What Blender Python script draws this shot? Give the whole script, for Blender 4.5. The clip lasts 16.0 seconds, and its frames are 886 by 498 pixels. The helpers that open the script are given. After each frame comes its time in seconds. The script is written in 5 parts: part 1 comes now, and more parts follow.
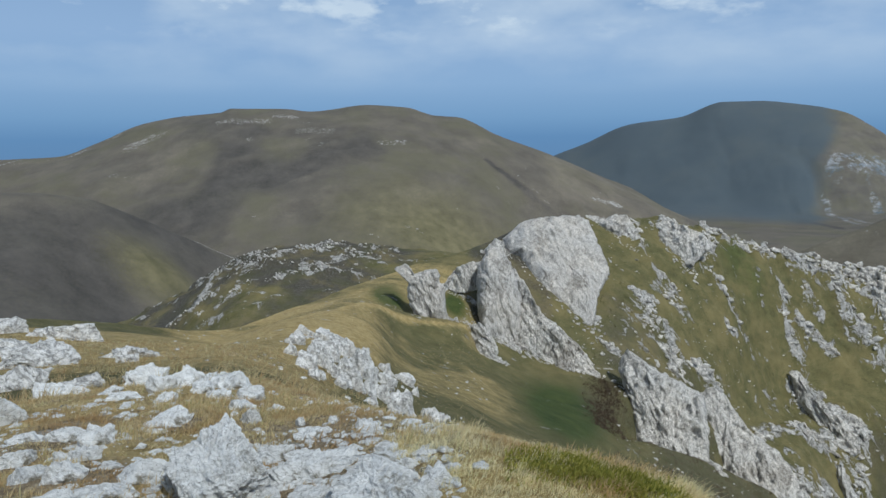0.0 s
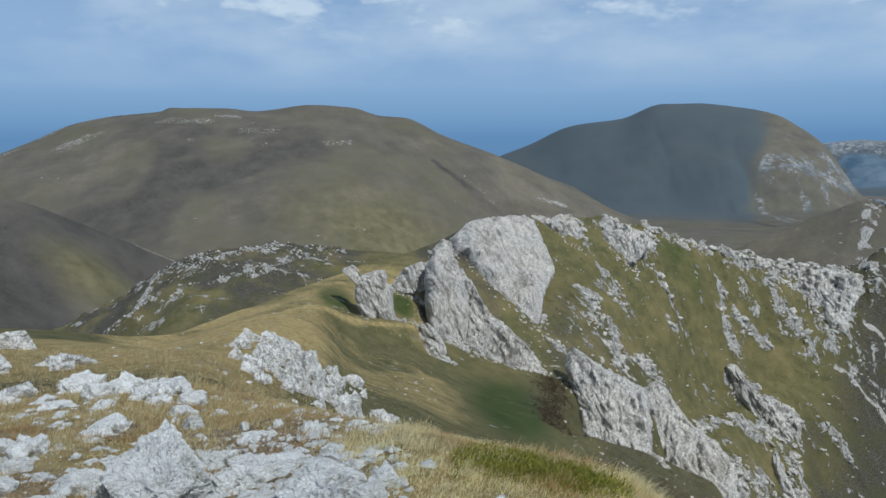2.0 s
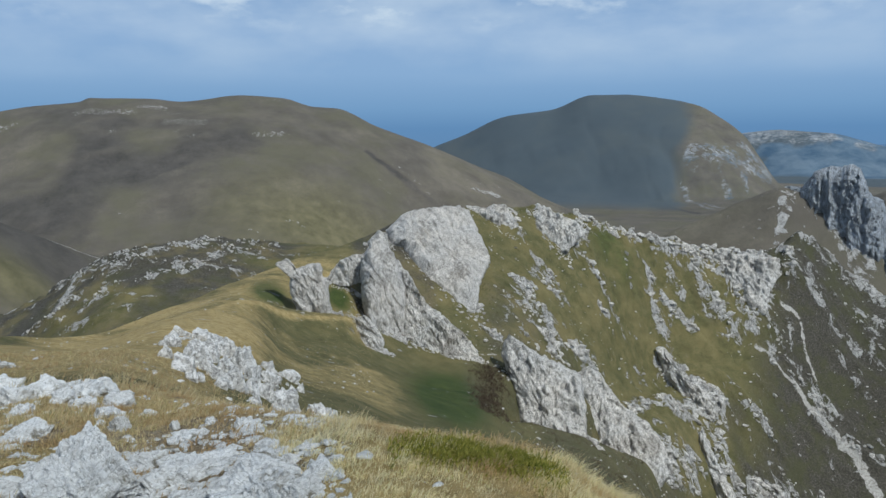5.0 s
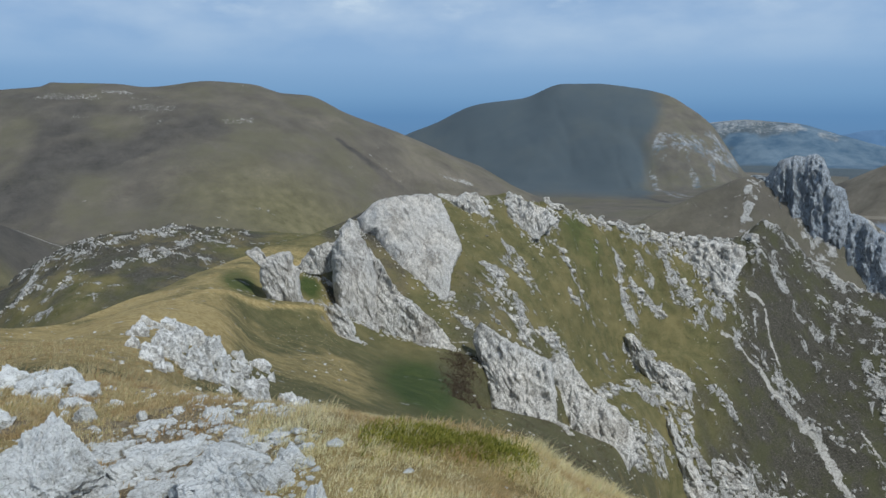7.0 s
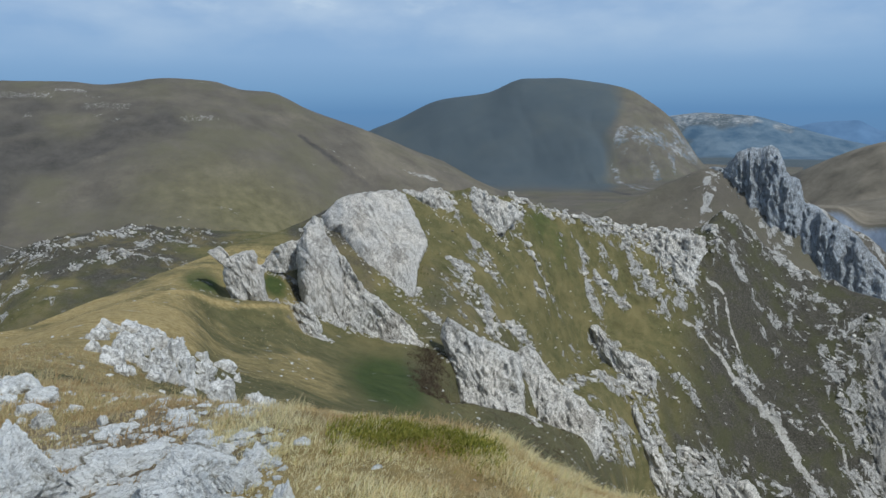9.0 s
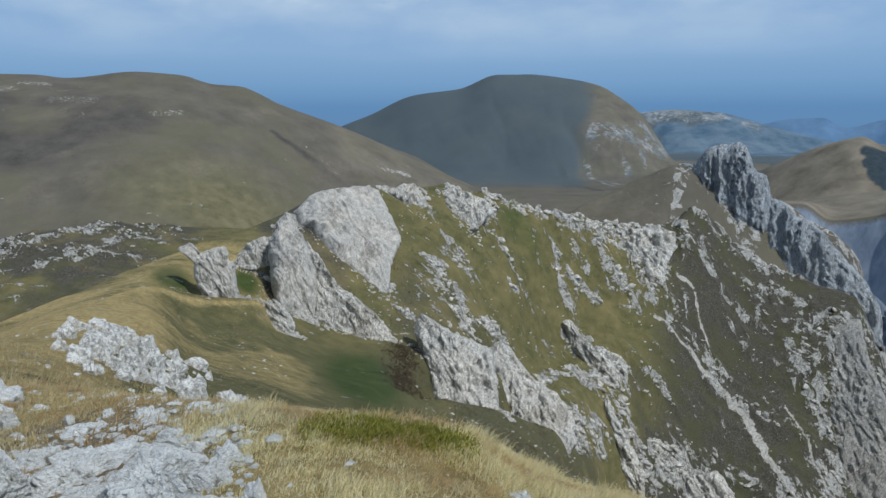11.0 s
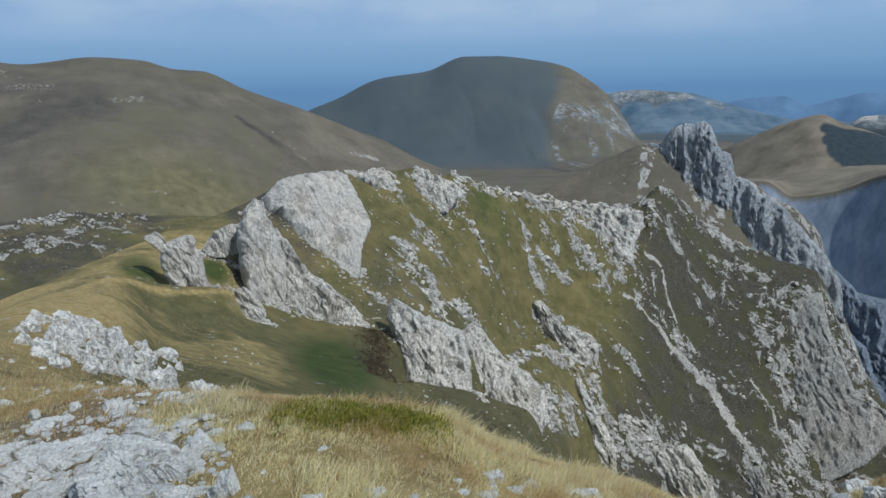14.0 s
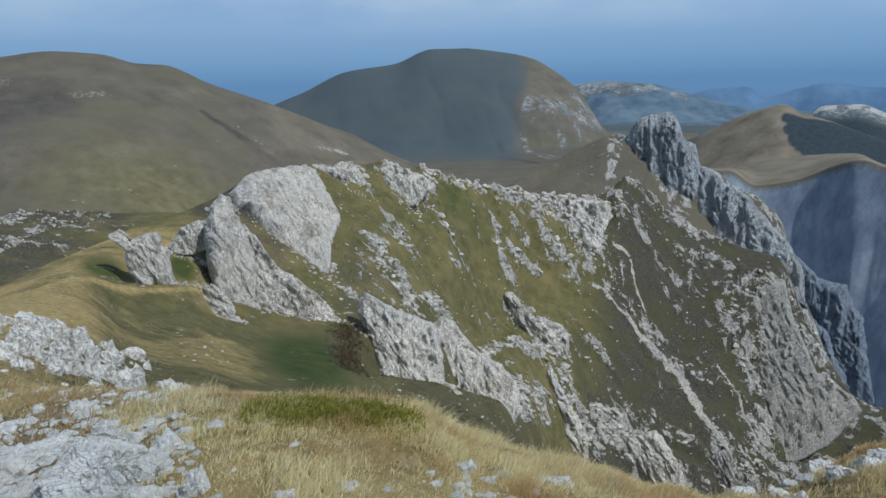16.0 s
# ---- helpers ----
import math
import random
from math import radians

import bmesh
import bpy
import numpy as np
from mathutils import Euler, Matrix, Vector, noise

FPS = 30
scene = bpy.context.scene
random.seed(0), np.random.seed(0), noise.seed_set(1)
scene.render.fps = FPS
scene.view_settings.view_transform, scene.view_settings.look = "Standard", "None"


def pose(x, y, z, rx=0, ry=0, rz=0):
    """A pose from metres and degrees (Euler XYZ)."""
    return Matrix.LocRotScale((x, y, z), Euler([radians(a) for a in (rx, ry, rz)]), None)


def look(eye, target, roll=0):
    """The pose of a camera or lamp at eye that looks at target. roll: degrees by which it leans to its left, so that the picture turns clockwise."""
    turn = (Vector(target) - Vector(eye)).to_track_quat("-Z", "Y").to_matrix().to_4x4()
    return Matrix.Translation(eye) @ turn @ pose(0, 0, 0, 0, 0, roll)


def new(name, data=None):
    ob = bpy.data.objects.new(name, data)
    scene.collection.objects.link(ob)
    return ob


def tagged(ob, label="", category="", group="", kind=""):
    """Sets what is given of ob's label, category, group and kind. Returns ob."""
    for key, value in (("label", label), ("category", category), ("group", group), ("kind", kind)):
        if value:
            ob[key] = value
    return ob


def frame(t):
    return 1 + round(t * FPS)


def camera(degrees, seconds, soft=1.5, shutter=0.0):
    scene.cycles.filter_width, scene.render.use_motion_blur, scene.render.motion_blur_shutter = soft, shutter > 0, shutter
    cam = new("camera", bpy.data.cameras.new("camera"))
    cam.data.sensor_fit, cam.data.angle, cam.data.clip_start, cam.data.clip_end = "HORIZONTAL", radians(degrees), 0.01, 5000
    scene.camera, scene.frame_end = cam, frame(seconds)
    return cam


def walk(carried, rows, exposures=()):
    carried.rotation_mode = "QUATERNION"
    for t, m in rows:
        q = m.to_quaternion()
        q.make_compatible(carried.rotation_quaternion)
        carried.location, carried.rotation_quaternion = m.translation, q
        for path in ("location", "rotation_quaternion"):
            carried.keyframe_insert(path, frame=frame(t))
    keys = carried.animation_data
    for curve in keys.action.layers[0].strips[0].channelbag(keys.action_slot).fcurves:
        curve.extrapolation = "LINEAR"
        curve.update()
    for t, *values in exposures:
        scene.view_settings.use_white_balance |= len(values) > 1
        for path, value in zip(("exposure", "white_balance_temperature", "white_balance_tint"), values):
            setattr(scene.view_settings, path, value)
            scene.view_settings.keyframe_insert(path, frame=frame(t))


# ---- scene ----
# ---- camera: a slow turn to the right from a standing place on the summit ----
EYE = 1.6
TURNS = (  # seconds, heading, tilt, lean in degrees
    (0.0, -1.69, -9.21, -0.40),
    (0.5, -0.21, -9.21, -0.41),
    (1.0, 0.94, -9.28, -0.34),
    (1.5, 1.85, -9.26, -0.26),
    (2.0, 2.73, -9.19, -0.24),
    (2.5, 3.57, -9.33, -0.15),
    (3.0, 4.23, -9.57, -0.13),
    (3.5, 5.43, -9.63, -0.06),
    (6.0, 9.26, -10.51, -0.26),
    (6.5, 9.84, -10.83, 0.03),
    (7.0, 10.51, -10.94, 0.00),
    (7.5, 11.29, -11.16, -0.15),
    (8.0, 12.08, -11.19, -0.12),
    (8.5, 12.75, -11.23, -0.38),
    (9.0, 13.40, -11.32, -0.51),
    (11.5, 16.14, -11.77, -0.40),
    (12.0, 16.56, -11.88, -0.68),
    (12.5, 16.82, -12.09, -0.57),
    (13.0, 17.52, -12.26, -0.57),
    (13.5, 18.00, -12.59, -0.71),
    (14.0, 18.13, -13.07, -0.91),
    (14.5, 18.60, -13.54, -1.19),
    (15.0, 19.18, -13.75, -1.16),
    (15.5, 19.93, -13.78, -1.23),
    (16.0, 20.64, -13.69, -1.26),
)


def eye_at(heading):
    """The held camera drifts a few centimetres as the body turns."""
    s = (heading + 1.7) / 22.3
    return Vector((0.078 * s, 0.03 * s, EYE - 0.062 * s))


def turn_row(t, heading, tilt, lean):
    eye = eye_at(heading)
    h, p = radians(heading), radians(tilt)
    way = Vector((math.sin(h) * math.cos(p), math.cos(h) * math.cos(p), math.sin(p)))
    return t, look(eye, eye + way * 10, lean)


cam = camera(65.49, 16.0, soft=1.5)
walk(cam, [turn_row(*row) for row in TURNS], exposures=((0, -0.17, 6100, 6), (12, -0.17, 6100, 6), (16, -0.2, 6100, 6)))

# ---- light ----
SUN_AZ, SUN_EL = 146, 50
world = bpy.data.worlds.new("sky")
scene.world = world
world.use_nodes = True
wt = world.node_tree
sky = wt.nodes.new("ShaderNodeTexSky")
sky.sky_type, sky.sun_disc = "NISHITA", False
sky.sun_elevation, sky.sun_rotation = radians(SUN_EL), radians(SUN_AZ)
sky.altitude = 1800
back = wt.nodes["Background"]
back.inputs["Strength"].default_value = 0.085


def sky_colours():
    """Clear sky above, a deep blue hazy distance at eye level, thin broken cloud overhead."""
    place = wt.nodes.new("ShaderNodeTexCoord")
    split = wt.nodes.new("ShaderNodeSeparateXYZ")
    wt.links.new(place.outputs["Generated"], split.inputs["Vector"])

    def ramp(fac, stops):
        r = wt.nodes.new("ShaderNodeValToRGB")
        while len(r.color_ramp.elements) < len(stops):
            r.color_ramp.elements.new(0.5)
        for el, (pos, col) in zip(r.color_ramp.elements, stops):
            el.position, el.color = pos, (*col, 1)
        wt.links.new(fac, r.inputs["Fac"])
        return r.outputs["Color"]

    def mix(fac, a, b):
        m = wt.nodes.new("ShaderNodeMix")
        m.data_type = "RGBA"
        if isinstance(fac, float):
            m.inputs["Factor"].default_value = fac
        else:
            wt.links.new(fac, m.inputs["Factor"])
        wt.links.new(a, m.inputs["A"])
        wt.links.new(b, m.inputs["B"])
        return m.outputs["Result"]

    def scaled(col, k):
        m = wt.nodes.new("ShaderNodeVectorMath")
        m.operation = "SCALE"
        m.inputs["Scale"].default_value = k
        wt.links.new(col, m.inputs[0])
        return m.outputs["Vector"]

    shift = wt.nodes.new("ShaderNodeMath")
    shift.operation = "MULTIPLY_ADD"
    shift.inputs[1].default_value, shift.inputs[2].default_value = 1.6, 0.2
    wt.links.new(split.outputs["Z"], shift.inputs[0])
    haze = ramp(shift.outputs["Value"], ((0.0, (0.13, 0.22, 0.36)), (0.20, (0.15, 0.292, 0.51)), (0.245, (0.215, 0.375, 0.60)), (0.32, (0.30, 0.46, 0.69)), (0.42, (0.33, 0.48, 0.715)), (0.8, (0.29, 0.44, 0.70))))
    above = ramp(shift.outputs["Value"], ((0.40, (0, 0, 0)), (0.85, (1, 1, 1))))
    clear = mix(above, scaled(haze, 11.76), sky.outputs["Color"])
    flat = wt.nodes.new("ShaderNodeMapping")
    flat.inputs["Scale"].default_value = (2.2, 2.2, 5.5)
    wt.links.new(place.outputs["Generated"], flat.inputs["Vector"])
    puff = wt.nodes.new("ShaderNodeTexNoise")
    puff.inputs["Scale"].default_value, puff.inputs["Detail"].default_value, puff.inputs["Roughness"].default_value = 1.9, 6, 0.52
    wt.links.new(flat.outputs["Vector"], puff.inputs["Vector"])
    cover = ramp(puff.outputs["Fac"], ((0.40, (0, 0, 0)), (0.66, (0.75, 0.75, 0.75))))
    high = ramp(shift.outputs["Value"], ((0.29, (0, 0, 0)), (0.44, (1, 1, 1))))
    both = wt.nodes.new("ShaderNodeMath")
    both.operation = "MULTIPLY"
    wt.links.new(cover, both.inputs[0])
    wt.links.new(high, both.inputs[1])
    wisp = wt.nodes.new("ShaderNodeTexNoise")
    wisp.inputs["Scale"].default_value, wisp.inputs["Detail"].default_value, wisp.inputs["Roughness"].default_value = 5.0, 7, 0.55
    wt.links.new(flat.outputs["Vector"], wisp.inputs["Vector"])
    bright = ramp(wisp.outputs["Fac"], ((0.54, (0, 0, 0)), (0.68, (1, 1, 1))))
    top = ramp(shift.outputs["Value"], ((0.40, (0, 0, 0)), (0.47, (0.9, 0.9, 0.9))))
    puffs = wt.nodes.new("ShaderNodeMath")
    puffs.operation = "MULTIPLY_ADD"
    wt.links.new(bright, puffs.inputs[0])
    wt.links.new(top, puffs.inputs[1])
    wt.links.new(both.outputs["Value"], puffs.inputs[2])
    puffs.use_clamp = True
    both = puffs
    white = wt.nodes.new("ShaderNodeRGB")
    white.outputs[0].default_value = (7.5, 8.7, 10.1, 1)
    wt.links.new(mix(both.outputs["Value"], clear, white.outputs[0]), back.inputs["Color"])


sky_colours()
lamp = bpy.data.lights.new("sun", "SUN")
lamp.energy, lamp.angle, lamp.color = 3.5, radians(0.6), (1.0, 0.965, 0.91)
sun = new("sun", lamp)
h, e = radians(SUN_AZ), radians(SUN_EL)
sun.matrix_world = look((0, 0, 400), Vector((0, 0, 400)) - Vector((math.sin(h) * math.cos(e), math.cos(h) * math.cos(e), math.sin(e))))

# ---- the lie of the land ----
def smooth_curve(knots, values, at):
    """A monotone cubic through the knots."""
    x, y = np.asarray(knots, float), np.asarray(values, float)
    d = np.diff(y) / np.diff(x)
    m = np.zeros_like(y)
    m[1:-1] = np.where(d[:-1] * d[1:] > 0, 2 * d[:-1] * d[1:] / np.where(d[:-1] + d[1:] == 0, 1, d[:-1] + d[1:]), 0)
    m[0], m[-1] = d[0], d[-1]
    a = np.clip(np.asarray(at, float), x[0], x[-1])
    i = np.clip(np.searchsorted(x, a) - 1, 0, len(x) - 2)
    h = x[i + 1] - x[i]
    s = (a - x[i]) / h
    return ((1 + 2 * s) * (1 - s) ** 2 * y[i] + s * (1 - s) ** 2 * h * m[i]
            + s * s * (3 - 2 * s) * y[i + 1] + s * s * (s - 1) * h * m[i + 1])


def lattice(ix, iy, seed):
    h = (ix.astype(np.int64) * 374761393 + iy.astype(np.int64) * 668265263 + seed * 144665) & 0x7FFFFFFF
    h = ((h ^ (h >> 13)) * 1274126177) & 0x7FFFFFFF
    return ((h ^ (h >> 16)) & 0xFFFF) / 65535.0


def value_noise(x, y, seed=0):
    fx, fy = np.floor(x), np.floor(y)
    ux, uy = x - fx, y - fy
    ux, uy = ux * ux * (3 - 2 * ux), uy * uy * (3 - 2 * uy)
    a, b = lattice(fx, fy, seed), lattice(fx + 1, fy, seed)
    c, d = lattice(fx, fy + 1, seed), lattice(fx + 1, fy + 1, seed)
    return (a + (b - a) * ux) * (1 - uy) + (c + (d - c) * ux) * uy


def fbm(x, y, seed=0, octaves=4, gain=0.5):
    """Layered noise, -1 to 1."""
    total, amp, norm = 0.0, 1.0, 0.0
    for o in range(octaves):
        total = total + amp * (2 * value_noise(x * 2 ** o + 17.3 * o, y * 2 ** o - 9.1 * o, seed + o) - 1)
        norm += amp
        amp *= gain
    return total / norm


def ridged(x, y, seed=0, octaves=4):
    total, amp, norm = 0.0, 1.0, 0.0
    for o in range(octaves):
        n = 1 - np.abs(2 * value_noise(x * 2 ** o + 5.7 * o, y * 2 ** o + 3.3 * o, seed + o) - 1)
        total = total + amp * n * n
        norm += amp
        amp *= 0.5
    return total / norm


def up(r, el):
    return EYE + r * np.tan(np.radians(el))


def soft_max(a, b, k):
    d = a - b
    return 0.5 * (a + b + np.sqrt(d * d + k * k))


def step(lo, hi, v):
    s = np.clip((v - lo) / (hi - lo), 0, 1)
    return s * s * (3 - 2 * s)


# The summit's own slopes, spur, hollow and the ridge beyond the ravine, along rays from the
# camera, set to fit its view: bearing; brow of the summit, foot, shoulder, crest as distance and angle from the eye.
SPUR = np.array((
    # bearing, brow r, el, foot r, el, shoulder r, el, crest r, el
    (-75, 8.0, -19.5, 30, -14.5, 60, -12.2, 75, -11.9),
    (-36, 9.0, -19.3, 30, -16.0, 60, -13.1, 76, -12.7),
    (-28, 9.0, -19.6, 32, -16.5, 62, -14.4, 82, -13.9),
    (-20, 9.2, -19.9, 34, -17.0, 68, -15.8, 100, -15.3),
    (-15, 8.0, -21.4, 36, -18.6, 75, -15.0, 118, -13.9),
    (-9, 6.0, -23.1, 38, -21.6, 102, -14.0, 140, -12.2),
    (-4, 5.2, -24.4, 45, -23.4, 116, -15.8, 160, -10.5),
    (0.3, 4.8, -24.9, 52, -24.0, 122, -16.6, 175, -9.4),
    (1.6, 4.7, -25.1, 55, -24.2, 125, -17.0, 181, -8.9),
    (8, 4.4, -26.5, 68, -25.0, 135, -18.4, 198, -6.6),
    (14, 4.2, -27.5, 92, -24.9, 146, -18.4, 214, -6.6),
    (20, 4.1, -28.9, 112, -25.3, 163, -20.9, 230, -7.5),
    (23, 4.1, -30.3, 128, -25.8, 182, -21.6, 238, -8.2),
    (26, 4.1, -31.1, 146, -26.8, 203, -21.0, 247, -9.2),
    (32, 4.2, -31.9, 175, -32.4, 220, -20.5, 266, -9.8),
    (34, 4.3, -31.9, 178, -33.3, 226, -20.4, 272, -9.3),
    (35.8, 4.3, -32.0, 181, -33.6, 232, -20.6, 279, -8.0),
    (37.6, 4.4, -32.2, 185, -34.6, 237, -21.2, 284, -9.1),
    (40, 4.5, -32.6, 187, -34.9, 240, -22.4, 288, -11.5),
    (44, 4.8, -32.6, 190, -35.4, 243, -23.3, 290, -12.8),
    (47.2, 5.6, -31.6, 194, -35.3, 245, -24.6, 289, -13.5),
    (50, 7.5, -30.5, 200, -35.0, 246, -26.5, 285, -18.7),
    (55, 11.0, -26.4, 205, -33.5, 244, -28.0, 270, -23.6),
    (75, 18.0, -20.0, 210, -32.0, 240, -27.0, 262, -23.0)))


def summit_and_ridge(az, r):
    b = SPUR[:, 0]
    c = [smooth_curve(b, SPUR[:, i], az) for i in range(1, 9)]
    drop = 3.2 * step(-14, 4, az)
    rs = [np.zeros_like(r), 0.5 * c[0], c[0], 2.3 * c[0], c[2], c[4], c[6]]
    zs = [np.zeros_like(r), np.minimum(0.42 * up(c[0], c[1]), 0.0), up(c[0], c[1]), up(2.3 * c[0], 0.6 * c[1] + 0.4 * c[3] - drop),
          up(c[2], c[3]), up(c[4], c[5]), up(c[6], c[7])]
    z = np.zeros_like(r)
    slopes = [(zs[i + 1] - zs[i]) / (rs[i + 1] - rs[i]) for i in range(6)]
    grad = [slopes[0]]
    for i in range(1, 6):
        p = slopes[i - 1] * slopes[i]
        grad.append(np.where(p > 0, 2 * p / (slopes[i - 1] + slopes[i] - 1e-9), 0))
    grad.append(np.maximum(slopes[5] * 0.5, -0.3))
    for i in range(6):
        h = rs[i + 1] - rs[i]
        s = np.clip((r - rs[i]) / h, 0, 1)
        seg = ((1 + 2 * s) * (1 - s) ** 2 * zs[i] + s * (1 - s) ** 2 * h * grad[i]
               + s * s * (3 - 2 * s) * zs[i + 1] + s * s * (s - 1) * h * grad[i + 1])
        z = np.where((r >= rs[i]) & (r < rs[i + 1]), seg, z)
    z = z - 1.1 * np.exp(-((r - rs[5] - 9) / 6) ** 2) * step(-13, -8, az) * (1 - step(0.5, 4, az))
    lip = np.interp(az, (-12, -9, -4, 0.3, 1.5), (0.0, 1.0, 2.1, 3.2, 0.0))
    z = z + lip * np.exp(-((r - rs[5] - 1) / np.where(r < rs[5] + 1, 7.0, 8.0)) ** 2)
    # a cleft between the near bank and the bluffs
    cleft = np.interp(az, (14, 19, 22, 26), (114, 132, 146, 165))
    z = z - 7 * np.exp(-((r - cleft) / 9) ** 2) * step(12.5, 14.5, az) * (1 - step(26, 29, az))
    beyond = r - rs[6]
    z = np.where(beyond >= 0, zs[6] - 0.62 * (np.sqrt(np.maximum(beyond, 0) ** 2 + 36) - 6), z)
    return z


def ridge(az, r, rows, front, back, round_off):
    """A hill whose skyline is set to fit the camera's view: rows of bearing, distance, angle from the eye."""
    rows = np.array(rows, float)
    rc = smooth_curve(rows[:, 0], rows[:, 1], az)
    zc = up(rc, smooth_curve(rows[:, 0], rows[:, 2], az))
    d = r - rc
    # away from the skyline the flanks follow a smoother, wandering form
    x, y = r * np.sin(np.radians(az)), r * np.cos(np.radians(az))
    away = step(0.0, 0.16, np.abs(d) / rc)
    bend = 5.0 * fbm(x / (0.22 * rc), y / (0.22 * rc), 31, 3)
    broad = sum(smooth_curve(rows[:, 0], rows[:, 2], az + bend + o) for o in (-5, -2.5, 0, 2.5, 5)) / 5
    zc = zc + (up(rc, broad) - zc) * away
    fall = np.where(d < 0, front, back) * (np.sqrt(d * d + round_off ** 2) - round_off)
    ends = 3.0 * np.maximum(rows[0, 0] - az, 0) + 3.0 * np.maximum(az - rows[-1, 0], 0)
    return zc - fall - ends * rc * 0.01


KNOLL = ((-40, 300, -18), (-31, 260, -15.2), (-27, 235, -13.7), (-22.6, 228, -12), (-19.5, 226, -10.2), (-15.9, 228, -8.9), (-12.2, 232, -8.7),
         (-8.5, 236, -8.8), (-5.7, 238, -9.2), (-1.4, 236, -9.5), (6, 240, -11), (12, 240, -14))
LOW_SPUR = ((-60, 760, -4), (-34.4, 780, -3.6), (-29.2, 800, -4.2), (-23.5, 830, -7.1), (-19, 860, -9.5), (-13, 880, -12.5))
BIG_HILL = ((-60, 1500, -3), (-34.2, 1480, -1.3), (-30.7, 1460, -1.2), (-28.1, 1450, -0.3), (-24.9, 1440, 1.1), (-22, 1430, 1.7), (-19.2, 1420, 2.0), (-18.4, 1420, 2.3),
            (-14.5, 1415, 2.3), (-12.3, 1410, 2.1), (-7.8, 1400, 2.6), (-4.6, 1400, 2.4), (-2.3, 1400, 1.75), (-0.4, 1400, 1.6), (2.8, 1400, 0.15), (7.4, 1400, -1.6),
            (12.9, 1400, -4.2), (16.4, 1400, -5.8), (18.6, 1390, -6.8), (23, 1380, -8.6))
FAR_HILL = ((2, 2600, -4.5), (7.5, 2600, -1.5), (9.6, 2600, -0.7), (13.3, 2600, 0.9), (17, 2600, 1.4), (20.2, 2600, 2.5), (22.4, 2600, 2.5), (25.9, 2560, 2.1),
            (28.1, 2520, 1.6), (29.9, 2480, 0.6), (31.6, 2450, -0.7), (32.7, 2430, -2.2), (34.3, 2400, -4.4), (37, 2400, -7))
PEAK_SPUR = ((22, 340, -11.5), (25.5, 352, -8.9), (29, 366, -7.0), (32.2, 376, -5.4), (34.6, 380, -4.5), (36, 384, -4.6), (39.5, 388, -5.6), (41.3, 392, -7.0),
             (42.6, 396, -7.5), (45.1, 402, -8.9), (47.2, 408, -10.6), (48.5, 412, -14), (52, 420, -22))
WALL = ((40, 860, -7.4), (43.4, 880, -7.2), (45.4, 900, -8.2), (47.7, 900, -7.8), (52.2, 880, -6.1), (53.6, 870, -6.5), (60, 840, -6.2), (80, 800, -6.0))
BENCH = ((40, 1150, -7.2), (42.6, 1150, -7.0), (45.7, 1140, -6.3), (49, 1120, -5.8), (51.5, 1100, -5.6), (54, 1090, -6.4), (80, 1050, -6))
DRY_HILL = ((34, 1800, -8), (38, 1780, -6), (41, 1760, -4.5), (43.1, 1740, -3.4), (45.4, 1720, -2.5), (46.7, 1710, -2.2), (48, 1700, -2.8), (49.9, 1690, -3.4), (53.4, 1680, -4.7), (60, 1660, -6.5))
PLATEAU = ((27, 3600, -3), (31.4, 3600, -0.5), (34.2, 3600, -0.3), (37.2, 3600, -0.5), (40.2, 3600, -1.4), (44, 3600, -2.4), (50, 3600, -3.4), (60, 3600, -4))
PALE_HILL = ((46, 2700, -4.5), (48.3, 2700, -3.0), (49.4, 2700, -2.3), (51.5, 2700, -2.2), (53.5, 2700, -2.9), (57, 2700, -3.6), (62, 2700, -5))
BLUE_HILLS = ((36, 4500, -1.8), (40, 4500, -1.35), (42.1, 4500, -1.0), (44.1, 4500, -0.9), (45.7, 4500, -1.6), (47.9, 4500, -1.0), (49.6, 4500, -0.7), (53, 4500, -1.1), (58, 4500, -0.8), (66, 4500, -2))


def wall_edge(az):
    return smooth_curve([w[0] for w in WALL], [w[1] for w in WALL], az) + 5 * fbm(az / 2.6, az * 0 + 3, 41, 2)


